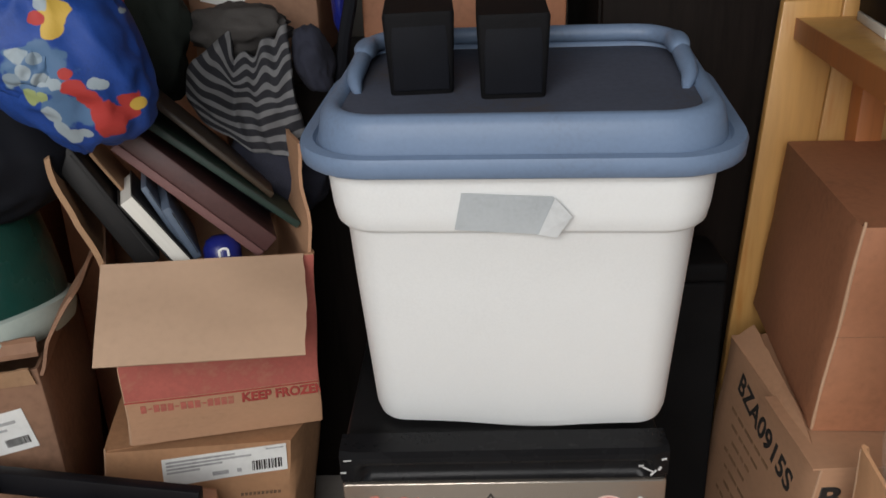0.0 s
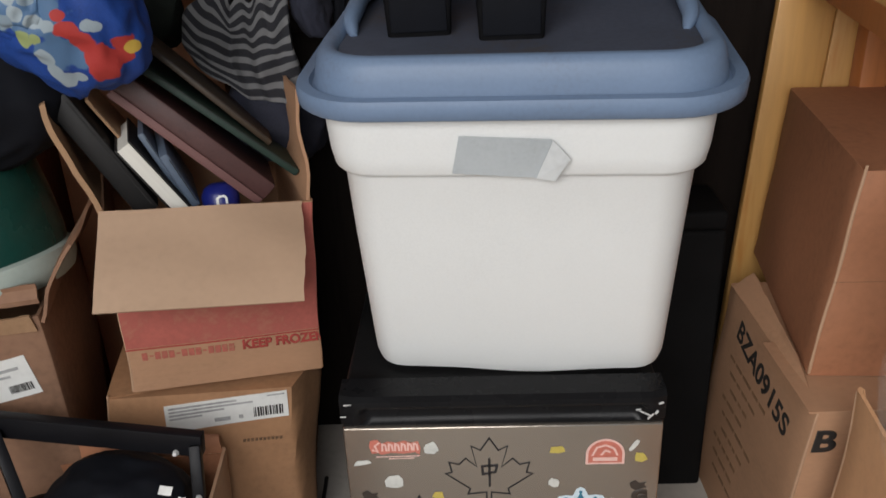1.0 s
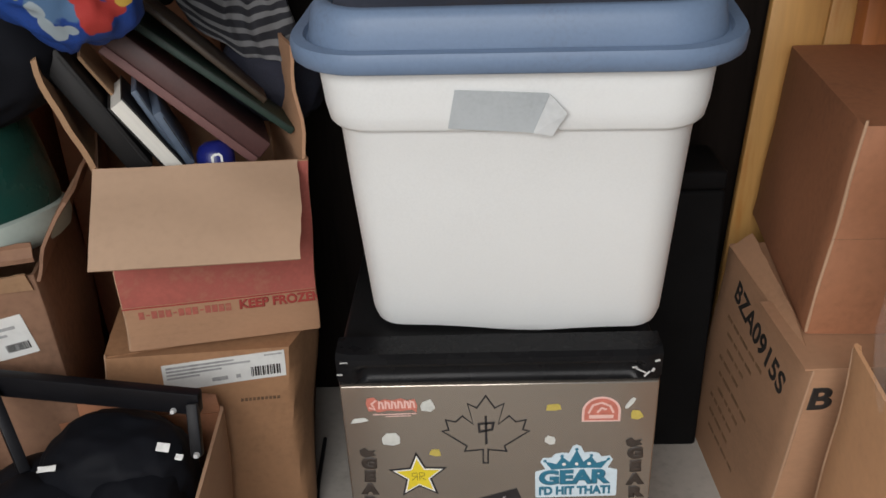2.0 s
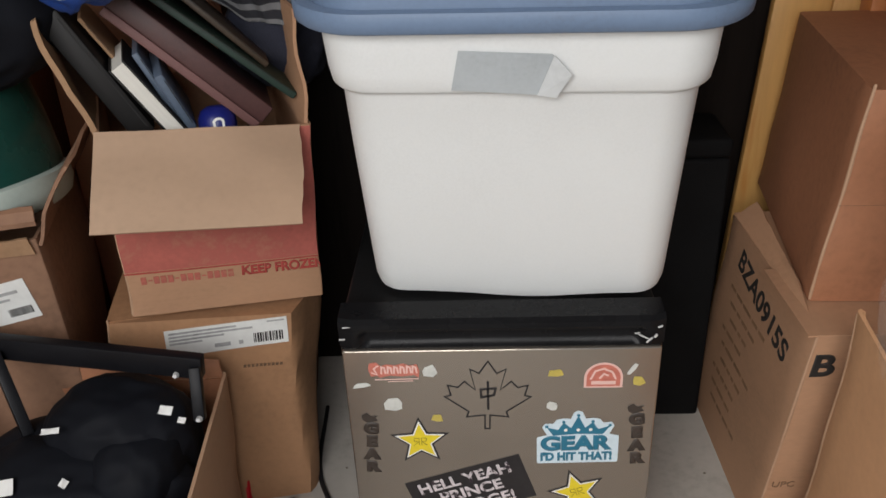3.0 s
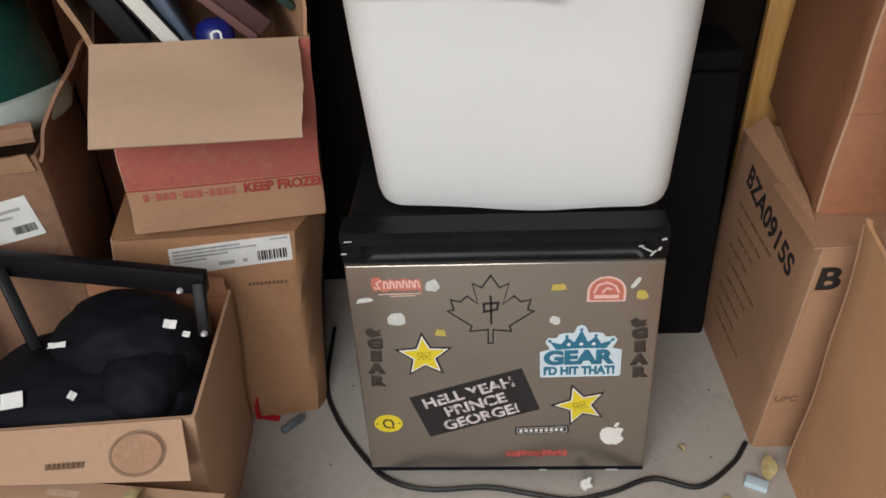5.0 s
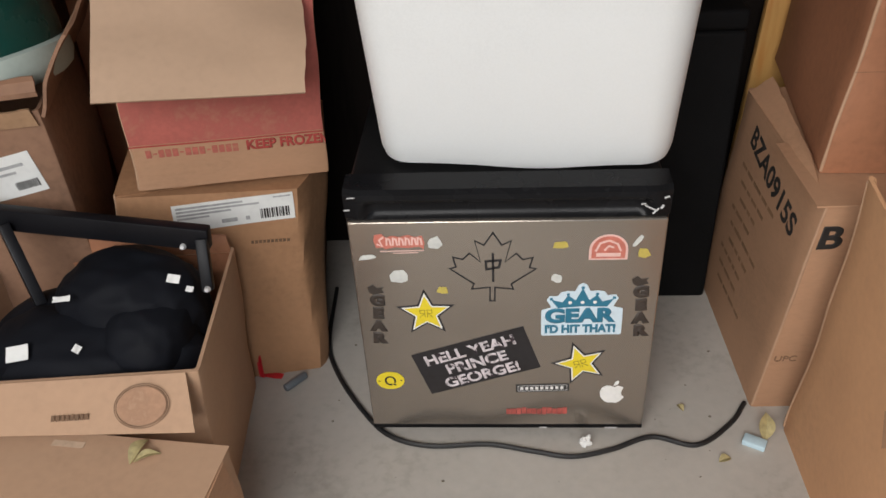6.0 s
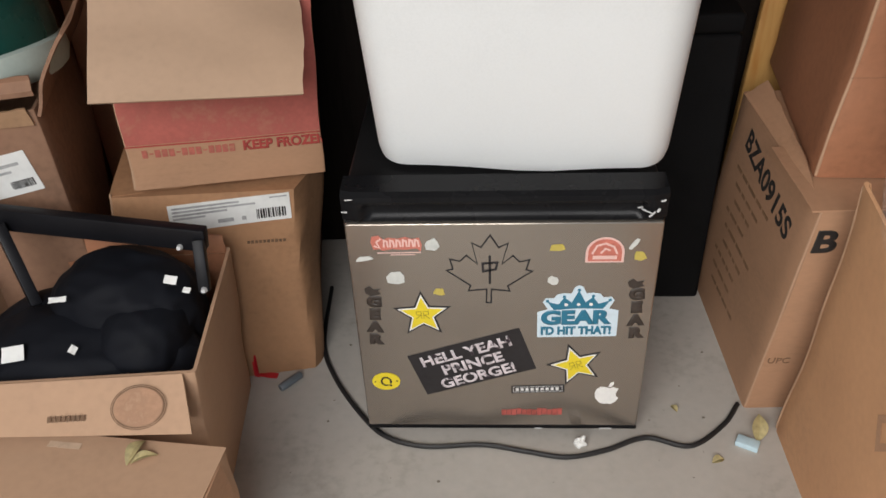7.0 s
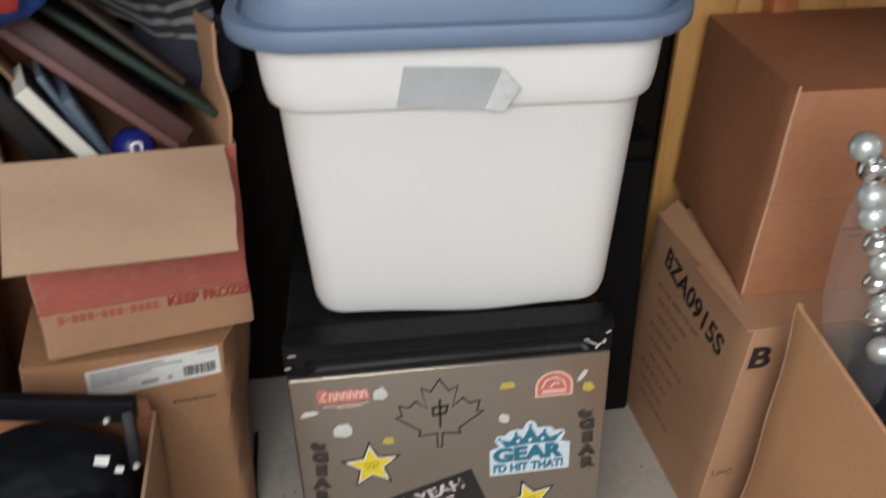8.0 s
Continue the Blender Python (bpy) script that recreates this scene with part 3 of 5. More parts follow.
def printed(name, base, spots, rough=0.7):
    """Cloth with printed patches: each a centre, a radius and a colour, with wavy edges."""
    m = mat(name, base, rough, var=0.2, scale=9, fine=300, bump=0.3)
    n, l = m.node_tree.nodes, m.node_tree.links
    b = n["Principled BSDF"]
    src = b.inputs["Base Color"].links[0].from_socket
    tc = n.new("ShaderNodeTexCoord")
    warp = n.new("ShaderNodeTexNoise")
    warp.inputs["Scale"].default_value, warp.inputs["Detail"].default_value = 34, 2
    l.new(tc.outputs["Object"], warp.inputs["Vector"])
    face = n.new("ShaderNodeVectorMath")
    face.operation = "MULTIPLY"
    face.inputs[1].default_value = (1, 0, 1)
    l.new(tc.outputs["Object"], face.inputs[0])
    for centre, radius, colour in spots:
        d = n.new("ShaderNodeVectorMath")
        d.operation = "DISTANCE"
        l.new(face.outputs[0], d.inputs[0])
        d.inputs[1].default_value = centre
        add = n.new("ShaderNodeMath")
        add.operation = "MULTIPLY_ADD"
        l.new(warp.outputs["Fac"], add.inputs[0])
        add.inputs[1].default_value = radius * 2.0
        l.new(d.outputs["Value"], add.inputs[2])
        lim = n.new("ShaderNodeMapRange")
        lim.inputs["From Min"].default_value, lim.inputs["From Max"].default_value = radius * 2.02, radius * 1.90
        l.new(add.outputs[0], lim.inputs["Value"])
        mix = n.new("ShaderNodeMix")
        mix.data_type = "RGBA"
        l.new(lim.outputs[0], mix.inputs[0])
        l.new(src, mix.inputs[6])
        mix.inputs[7].default_value = (*colour, 1)
        src = mix.outputs[2]
    l.new(src, b.inputs["Base Color"])
    return m


def striped(name, a, c):
    """Knitted cloth with stripes across its own length."""
    m = mat(name, a, 0.9, var=0.2, scale=10, fine=400, bump=0.4)
    n, l = m.node_tree.nodes, m.node_tree.links
    b = n["Principled BSDF"]
    src = b.inputs["Base Color"].links[0].from_socket
    uv = n.new("ShaderNodeUVMap")
    uv.uv_map = "cloth"
    sep = n.new("ShaderNodeSeparateXYZ")
    l.new(uv.outputs[0], sep.inputs[0])
    wave = n.new("ShaderNodeMath")
    wave.operation = "MULTIPLY"
    wave.inputs[1].default_value = 2 * math.pi * 8.5
    l.new(sep.outputs["Y"], wave.inputs[0])
    sine = n.new("ShaderNodeMath")
    sine.operation = "SINE"
    l.new(wave.outputs[0], sine.inputs[0])
    lim = n.new("ShaderNodeMapRange")
    lim.inputs["From Min"].default_value, lim.inputs["From Max"].default_value = 0.05, 0.35
    l.new(sine.outputs[0], lim.inputs["Value"])
    mix = n.new("ShaderNodeMix")
    mix.data_type = "RGBA"
    l.new(lim.outputs[0], mix.inputs[0])
    l.new(src, mix.inputs[6])
    mix.inputs[7].default_value = (*c, 1)
    l.new(mix.outputs[2], b.inputs["Base Color"])
    return m


# ---- stickers on the refrigerator door ----
def on_door(u, v, w):
    return (u, -0.0003 - w, v)


def turned(cx, cz, deg):
    c, s = math.cos(radians(deg)), math.sin(radians(deg))
    return lambda u, v, w: on_door(cx + u * c - v * s, cz + u * s + v * c, w)


def sticker(name, pts, material, place, label, level=0.0, parent=None):
    bm = slab(bmesh.new(), pts, 0.0004, lambda u, v, w: place(u, v, w + level))
    return part(name, bm, material, parent or fridge, label, smooth=0)


def strokes(lines, width, place, material, parent, name="outline", level=0.0004, label=""):
    """Drawn lines, each one flat ribbon with mitred corners and a part of its own; returns the first."""
    first = None
    for line in lines:
        shut = line[0] == line[-1]
        p = [Vector(q) for q in (line[:-1] if shut else line)]
        n = len(p)
        inner, outer = [], []
        for i, q in enumerate(p):
            a = (q - p[i - 1]).normalized() if shut or i else (p[1] - q).normalized()
            b = (p[(i + 1) % n] - q).normalized() if shut or i < n - 1 else a
            na, nb = Vector((-a.y, a.x)), Vector((-b.y, b.x))
            m = na + nb
            m = m / max(m.length_squared / 2, 0.5)
            inner.append(q + m * width / 2)
            outer.append(q - m * width / 2)
        bm = bmesh.new()
        up = [[bm.verts.new(place(q.x, q.y, level + 0.0003)) for q in row] for row in (inner, outer)]
        low = [[bm.verts.new(place(q.x, q.y, level)) for q in row] for row in (inner, outer)]
        for i in range(n if shut else n - 1):
            k = (i + 1) % n
            bm.faces.new((up[0][i], up[1][i], up[1][k], up[0][k]))
            bm.faces.new((up[0][i], up[0][k], low[0][k], low[0][i]))
            bm.faces.new((up[1][k], up[1][i], low[1][i], low[1][k]))
        ob = part(name, bm, material, parent, label, smooth=0)
        first = first or ob
    return first


def disc(rx, ry, n=28):
    return [(rx * math.cos(2 * math.pi * i / n), ry * math.sin(2 * math.pi * i / n)) for i in range(n)]


def star(r, inner=0.42, n=5):
    return [((r if i % 2 == 0 else r * inner) * math.sin(math.pi * i / n), (r if i % 2 == 0 else r * inner) * math.cos(math.pi * i / n)) for i in range(2 * n)]


def rect(w, h):
    return [(-w / 2, -h / 2), (w / 2, -h / 2), (w / 2, h / 2), (-w / 2, h / 2)]


def stickers():
    # two yellow stars
    for cx, cz, deg in ((-0.119, 0.265, 2), (0.114, 0.163, 18)):
        pl = turned(cx, cz, deg)
        st = sticker("sticker", star(0.0455, 0.44), M_BLACKV, pl, "yellow five-pointed star sticker edged in white and black")
        sticker("white_edge", star(0.0385, 0.44), M_WHITEV, pl, "", 0.0004, st)
        sticker("yellow_star", star(0.033, 0.44), M_YELLOW, pl, "", 0.0008, st)
        strokes([[(-0.0018, -0.007), (-0.0018, 0.007), (-0.009, 0.0065), (-0.009, 0.001), (-0.0025, 0.0), (-0.010, -0.007)], [(0.0018, -0.007), (0.0018, 0.007), (0.009, 0.0065), (0.009, 0.001), (0.0025, 0.0), (0.010, -0.007)]], 0.0011, pl, M_OLIVE, st, "mark", 0.0012)
    # maple leaf outline with a character
    half = [(0, 0.061), (0.0125, 0.040), (0.0255, 0.0475), (0.0175, 0.011), (0.0330, 0.026), (0.0425, 0.0155), (0.0565, 0.019), (0.0525, 0.0015), (0.0615, -0.001), (0.0270, -0.028), (0.0300, -0.0375), (0.0035, -0.0345), (0.0035, -0.0595), (0, -0.0595)]
    pl = turned(-0.019, 0.347, -1)
    leaf = strokes([half[:-1] + [(-x, y) for x, y in half[-2:0:-1]] + [half[0]]], 0.0023, pl, M_BLACKV, fridge, "sticker", 0.0, "black outlined maple leaf decal")
    strokes([[(-0.010, 0.012), (0.011, 0.014), (0.009, 0.002), (-0.009, -0.002), (-0.010, 0.012)], [(0.0, 0.026), (0.001, -0.024)]], 0.0034, pl, M_BLACKV, leaf, "character")
    # crown sticker with lettering
    pl = turned(0.112, 0.25, 1)
    st = sticker("sticker", [(-0.058, -0.029), (0.057, -0.029), (0.059, -0.027), (0.059, 0.021), (0.045, 0.025), (0.052, 0.040), (0.048, 0.047), (0.036, 0.046), (0.031, 0.053), (0.021, 0.055), (0.011, 0.054), (0.006, 0.066), (0.0, 0.069), (-0.006, 0.066), (-0.011, 0.054), (-0.021, 0.055), (-0.031, 0.053), (-0.036, 0.046), (-0.048, 0.046), (-0.052, 0.039), (-0.045, 0.025), (-0.058, 0.021), (-0.06, 0.019), (-0.06, -0.027)], M_ICE, pl, "icy white sticker with a blue crown and lettering")
    sticker("crown", [(-0.036, 0.024), (0.0, 0.0265), (0.036, 0.025), (0.0455, 0.0400), (0.029, 0.0345), (0.021, 0.0475), (0.010, 0.0375), (0.0, 0.060), (-0.010, 0.0375), (-0.021, 0.0475), (-0.029, 0.0345), (-0.0455, 0.0395)], M_TEAL, pl, "", 0.0004, st)
    for x, z in ((-0.0455, 0.041), (-0.021, 0.049), (0.0, 0.061), (0.021, 0.049), (0.0455, 0.0415)):
        sticker("crown_ball", [(x + a, z + b) for a, b in disc(0.0026, 0.0026, 10)], M_TEAL, pl, "", 0.0008, st)
    for x in (-0.018, 0, 0.018):
        sticker("gem", [(x + a, 0.034 + b) for a, b in disc(0.0028, 0.0028, 10)], M_WHITEV, pl, "", 0.0008, st)
    lettering("GEAR", 0.035, pose(-0.054, -0.003, 0), M_TEAL, st, bold=0.0022, place=lambda u, v, w: pl(u, v, w + 0.0004), squash=1.13)
    lettering("I'D HIT THAT!", 0.0205, pose(-0.055, -0.0235, 0), M_TEAL, st, bold=0.0012, place=lambda u, v, w: pl(u, v, w + 0.0004), squash=0.83)
    # black slogan sticker
    pl = turned(-0.047, 0.168, 18.5)
    st = sticker("sticker", rect(0.182, 0.088), M_BLACKV, pl, "black rectangular sticker with pale block lettering")
    for text, u, v in (("HELL YEAH", -0.002, 0.015), ("PRINCE", 0.0, -0.0115), ("GEORGE!", 0.0, -0.0385)):
        lettering(text, 0.0275, pose(u, v, 0), M_PINKLET, st, align="CENTER", squash=1.08, bold=0.0009, place=lambda a, b, w: pl(a, b, w + 0.0004))
    # arched salmon badge
    pl = turned(0.143, 0.381, 0)
    arch = [(-0.027, -0.021), (0.027, -0.021)] + [(0.027 * math.cos(a), -0.004 + 0.026 * math.sin(a)) for a in [math.pi * i / 14 for i in range(15)]]
    st = sticker("sticker", arch, M_PINKPALE, pl, "salmon red arched badge sticker")
    sticker("badge", [(x * 0.87, y * 0.87) for x, y in arch], M_SALMON, pl, "", 0.0004, st)
    strokes([[(-0.018, -0.006), (-0.012, 0.008), (0.0, 0.012), (0.012, 0.006), (0.017, -0.006)], [(-0.006, -0.005), (0.0, 0.003), (0.007, 0.0)]], 0.003, pl, M_PINKPALE, st, "mark", 0.0008)
    sticker("band", [(x, y - 0.012) for x, y in rect(0.034, 0.006)], M_PINKPALE, pl, "", 0.0008, st)
    # salmon script badge, peeled
    pl = turned(-0.150, 0.394, 1)
    st = sticker("sticker", [(-0.036, 0.004), (-0.033, -0.009), (-0.024, -0.008), (-0.020, -0.011), (-0.006, -0.008), (0.012, -0.010), (0.028, -0.008), (0.034, -0.013), (0.036, -0.002), (0.033, 0.010), (0.022, 0.008), (0.014, 0.012), (0.002, 0.009), (-0.010, 0.011), (-0.018, 0.008), (-0.024, 0.015), (-0.034, 0.013)], M_SALMON, pl, "worn salmon sticker with illegible script")
    strokes([[(-0.032, -0.002), (-0.024, -0.006), (-0.028, 0.004), (-0.021, 0.010)]] + [[(x, -0.005), (x + 0.001, 0.007), (x + 0.005, 0.005), (x + 0.006, -0.005)] for x in (-0.018, -0.009, 0.0, 0.009, 0.018, 0.026)], 0.0026, pl, M_PINKPALE, st, "script", 0.0004)
    bars_at = [(-0.028, -0.0155, 0.034, -0.0138), (-0.010, -0.0190, 0.026, -0.0176)]
    bars(bars_at, lambda u, v, w: pl(u, v, w + 0.0004), M_PINKPALE, st, "underline")
    # yellow oval
    pl = turned(-0.184, 0.127, 3)
    st = sticker("sticker", disc(0.0225, 0.0185), M_YELLOW, pl, "yellow oval sticker with a black ring")
    strokes([[(0.0075 * math.cos(a), 0.0085 * math.sin(a)) for a in [2 * math.pi * i / 20 - 0.6 for i in range(19)]], [(0.004, -0.007), (0.008, -0.01)]], 0.003, pl, M_BLACKV, st, "ring")
    strokes([[(-0.019, 0.0), (-0.016, 0.0)], [(0.016, 0.0), (0.019, 0.0)]], 0.002, pl, M_BLACKV, st, "dash")
    # narrow black strip with pale marks
    pl = turned(0.057, 0.1105, 2)
    st = sticker("sticker", rect(0.084, 0.016), M_BLACKV, pl, "narrow black strip sticker with pale marks")
    strokes([[(-0.0385, -0.0055), (0.0385, -0.0055), (0.0385, 0.0055), (-0.0385, 0.0055), (-0.0385, -0.0055)]], 0.0006, pl, M_WHITEV, st, "border")
    bars([(-0.035 + i * 0.0079, -0.0028, -0.035 + i * 0.0079 + 0.0048, 0.0028) for i in range(9)], lambda u, v, w: pl(u, v, w + 0.0004), M_WHITEV, st, "mark")
    # white fruit shaped sticker
    pl = turned(0.167, 0.099, -4)
    fruit = [(0.002, 0.0135), (0.008, 0.0165), (0.0165, 0.013), (0.0145, 0.008), (0.0138, 0.002), (0.0155, -0.004), (0.0195, -0.007), (0.0155, -0.015), (0.0085, -0.0215), (0.003, -0.020), (-0.002, -0.0215), (-0.010, -0.019), (-0.0175, -0.0095), (-0.0195, 0.001), (-0.0175, 0.010), (-0.011, 0.0155), (-0.005, 0.0155)]
    st = sticker("sticker", fruit, M_WHITEV, pl, "white fruit shaped sticker")
    sticker("stalk", [(0.0, 0.016), (0.005, 0.0175), (0.008, 0.0235), (0.007, 0.0275), (0.002, 0.025)], M_WHITEV, pl, "", 0.0, st)
    # worn red strip: broken marks
    rnd = random.Random(4)
    bars([(0.000 + i * 0.0082, 0.051 + rnd.uniform(0, 0.002), 0.0074 + i * 0.0082, 0.066 + rnd.uniform(-0.003, 0.001)) for i in range(12)], on_door, M_REDV, fridge, "sticker_scrap", 0.0003, label="worn remnant of red lettering")
    # stacked dark letters down both sides
    for x, z, lean in ((-0.191, 0.0, -3), (0.196, 0.012, 3)):
        pl = turned(x, z + 0.265, lean)
        st = sticker("sticker", [(-0.012, 0.040), (-0.006, 0.036), (0.010, 0.040), (0.006, 0.045), (0.010, 0.050), (0.0, 0.048), (-0.006, 0.054), (-0.014, 0.049)], M_BROWNINK, pl, "dark vertical lettering decal")
        for i, ch in enumerate("GEAR"):
            lettering(ch, 0.0245, pose(0, 0.017 - i * 0.0245, 0), M_BROWNINK, st, align="CENTER", squash=1.1, bold=0.0028, place=pl)
    # torn scraps of old stickers
    for x, z, w, h, deg, m in ((-0.099, 0.392, 0.020, 0.021, 10, M_SCRAP), (-0.197, 0.369, 0.026, 0.009, 8, M_SCRAP), (-0.154, 0.333, 0.027, 0.026, -4, M_SCRAP), (0.073, 0.327, 0.018, 0.015, -20, M_SCRAP), (0.182, 0.391, 0.024, 0.008, 58, M_SCRAP),
                               (-0.093, 0.308, 0.018, 0.016, -10, M_SCRAPY), (0.077, 0.386, 0.024, 0.013, 5, M_SCRAPY), (0.192, 0.371, 0.019, 0.017, 4, M_SCRAPY)):
        pl = turned(x, z, deg)
        rr = [(a * w / 2 * rnd.uniform(0.75, 1.1), b * h / 2 * rnd.uniform(0.7, 1.1)) for a, b in ((-1, -0.8), (0.2, -1), (1, -0.6), (0.9, 0.5), (0.5, 1), (-0.7, 0.9), (-1, 0.2))]
        sticker("sticker_scrap", rr, m, pl, "torn remnant of a peeled sticker")


stickers()


# ---- carton prints, flaps, labels ----
def barcode(u0, v0, u1, v1, n, seed):
    rnd = random.Random(seed)
    out, u = [], u0
    while u < u1 - 0.001:
        w = rnd.choice((0.0007, 0.0012, 0.002)) * (u1 - u0) / 0.03
        out.append((u, v0, min(u + w, u1), v1))
        u += w + rnd.choice((0.0007, 0.0012)) * (u1 - u0) / 0.03
    return out


def carton_details():
    # stock-coded carton
    lettering("BZA0915S", 0.055, pose(0.074, 0.383, 0, 0, 0, -9), M_INK, bza, "stock_code", place=bza_s, squash=1.0, bold=0.0016)
    lettering("B", 0.056, pose(0.006, 0.372, 0), M_INK, bza, "stock_code", place=bza_f, squash=1.05, bold=0.0022)
    lettering("UPC", 0.019, pose(0.008, 0.122, 0), M_FADEDINK, bza, "print", place=bza_f)
    rnd = random.Random(11)
    rows = []
    for i in range(9):
        v, u = 0.335 - i * 0.031, 0.07 + 0.012 * (i % 3)
        while u < 0.22 - 0.02 * (i % 4):
            w = rnd.uniform(0.012, 0.04)
            rows.append((u, v - 0.0035, min(u + w, 0.31), v + 0.0035))
            u += w + 0.007
    bars(rows, bza_s, M_FAINTINK, bza, "print_bar")
    bm = patch(bmesh.new(), (-0.010, -0.081, 0.4515), (0.325, -0.081, 0.4515), (0.325, 0.094, 0.452), (-0.010, 0.094, 0.452), 0.003, 10, 4, 0.0008, 3.0)
    part("flap", bm, M_CARD, bza)
    bm = patch(bmesh.new(), (0.008, -0.055, 0.449), (0.008, 0.285, 0.449), (0.040, 0.285, 0.476), (0.020, 0.04, 0.464), 0.003, 14, 6, 0.002, 8.3, ragged=0.10)
    part("flap", bm, M_CARD, bza, "side flap raised against the carton above")
    # plain carton on top: seam tape and faint print
    bm = sheet(bmesh.new(), 0.0, 0.150, 0.335, 0.1505, top_f, 0.0003)
    part("seam", bm, M_FADEDINK, top_box)
    bm = bmesh.new()
    patch(bm, (0.20, -0.005, 0.3165), (0.36, 0.06, 0.3165), (0.34, 0.11, 0.3165), (0.19, 0.045, 0.3165), 0.001, 6, 3, 0.0003, 1)
    part("tape", bm, M_TAPE, top_box, "strip of brown packing tape")
    bars([(0.13, 0.09, 0.20, 0.094), (0.12, 0.102, 0.19, 0.106)], top_f, M_FADEDINK, top_box)
    for owner, place, h in ((top_box, top_f, 0.32), (bza, bza_f, 0.45)):
        bm = bmesh.new()
        tube(bm, [place(0.0022, h * (0.01 + 0.98 * i / 24), -0.0022) for i in range(25)], lambda f: 0.0022 + 0.0008 * noise.noise((f * 9, h, 0)), 8)
        part("worn_edge", bm, M_CARD_LIGHT, owner, "rubbed pale corner edge")
    # shipping label on crumpled carton
    def lab_tilt(u, v, w):
        c, sn = math.cos(radians(4.5)), math.sin(radians(4.5))
        return lab_f(0.181 + (u - 0.181) * c - (v - 0.3615) * sn, 0.352 + (u - 0.181) * sn + (v - 0.3615) * c, w)

    bm = sheet(bmesh.new(), 0.086, 0.337, 0.276, 0.386, lab_tilt, 0.0012, 14, 5)
    lb = part("label", bm, M_PAPER, label_box, "white paper shipping label with grey print")
    off = lambda u, v, w: lab_tilt(u, v, w + 0.0016)
    rows = [(0.092, 0.378 - i * 0.0062, 0.092 + ln, 0.3815 - i * 0.0062) for i, ln in enumerate((0.105, 0.13, 0.085, 0.05))] + [(0.16, 0.345, 0.185, 0.352), (0.198, 0.345, 0.205, 0.352), (0.245, 0.380, 0.272, 0.3825)]
    bars(rows, off, M_GREYINK, lb, "print_bar")
    bars(barcode(0.222, 0.344, 0.268, 0.362, 20, 3), off, M_INK, lb, "barcode", joined=True)
    bars([(0.205 + i * 0.0066, 0.2875, 0.2098 + i * 0.0066, 0.2935) for i in range(10)], lab_f, M_FADEDINK, label_box, "print_bar")
    bm = patch(bmesh.new(), (0.045, 0.010, 0.4015), (0.374, 0.075, 0.3785), (0.374, 0.20, 0.3785), (0.045, 0.19, 0.4015), 0.004, 12, 6, 0.004, 2.2)
    part("flap", bm, M_CARD_AMBER, label_box, "crushed top flap")
    # red banded carton
    bm = sheet(bmesh.new(), 0.002, 0.076, 0.298, 0.293, red_f, 0.0005, 14, 8)
    band = part("printed_band", bm, M_RED, red_box, "faded red printed band")
    bars([(0.0, 0.072, 0.298, 0.0745)], red_f, M_REDINK, red_box, "print_bar")
    lettering("KEEP FROZEN", 0.0215, pose(0.172, 0.0545, 0, 0, 0, 0), M_REDINK, red_box, "print", place=lambda u, v, w: red_f(min(u, 0.2985), v, w + 0.0006), squash=1.0, bold=0.0010)
    digits, u = [], 0.022
    for group in (1, 3, 3, 4):
        for k in range(group):
            digits.append((u, 0.0535, u + 0.0082, 0.0665))
            u += 0.0104
        if group != 4:
            digits.append((u + 0.0005, 0.0590, u + 0.0065, 0.0612))
            u += 0.0085
    bars(digits, lambda a, b, w: red_f(a, b, w + 0.0006), M_FADEDRED, red_box, "print_bar")
    bm = patch(bmesh.new(), (-0.0215, -0.001, 0.297), (0.262, -0.001, 0.296), (0.240, -0.150, 0.203), (-0.039, -0.090, 0.186), 0.005, 24, 16, 0.004, 1.3, curl=0.0, tear=0.022)
    part("flap", bm, M_CARD_PALE, red_box, "front flap folded outward")
    bm = patch(bmesh.new(), (-0.018, 0.012, 0.29), (-0.018, 0.29, 0.29), (-0.12, 0.25, 0.455), (-0.098, 0.03, 0.432), 0.008, 12, 10, 0.008, 4.1, curl=0.02, ragged=0.06)
    part("flap", bm, M_CARD_INSIDE, red_box, "side flap standing up, bent")
    bm = patch(bmesh.new(), (0.276, 0.005, 0.29), (0.276, 0.30, 0.29), (0.266, 0.27, 0.45), (0.256, 0.03, 0.458), 0.005, 10, 8, 0.006, 6.1)
    part("flap", bm, M_CARD, red_box, "side flap standing up")
    # open carton of bags: folded out front flap with printed ring, standing back flap
    bm = patch(bmesh.new(), (0.018, -0.002, 0.306), (0.376, -0.002, 0.306), (0.392, -0.066, 0.259), (0.012, -0.050, 0.266), 0.004, 12, 6, 0.001, 2.7)
    fl = part("flap", bm, M_CARD_LIGHT, open_box, "front flap folded outward with a printed ring")

    def slope(u, v, w):
        k = v / 0.078
        return (u, -0.002 - 0.060 * k - 0.6 * w - 0.0030, 0.306 - 0.045 * k + 0.8 * w + 0.0030)

    strokes([[(0.322 + 0.036 * math.cos(a), 0.042 + 0.030 * math.sin(a)) for a in [2 * math.pi * i / 36 for i in range(37)]], [(0.322 + 0.0335 * math.cos(a), 0.042 + 0.0275 * math.sin(a)) for a in [2 * math.pi * i / 36 for i in range(37)]]], 0.0009, slope, M_FADEDINK, fl, "print", 0.0)
    sticker("print", [(0.322 + a, 0.042 + b) for a, b in disc(0.032, 0.026)], M_STAMP, slope, "faint round printed stamp", -0.0002, fl)
    bars([(0.205 + i * 0.0062, 0.048, 0.2098 + i * 0.0062, 0.056) for i in range(8)], slope, M_FADEDINK, fl, "print_bar")
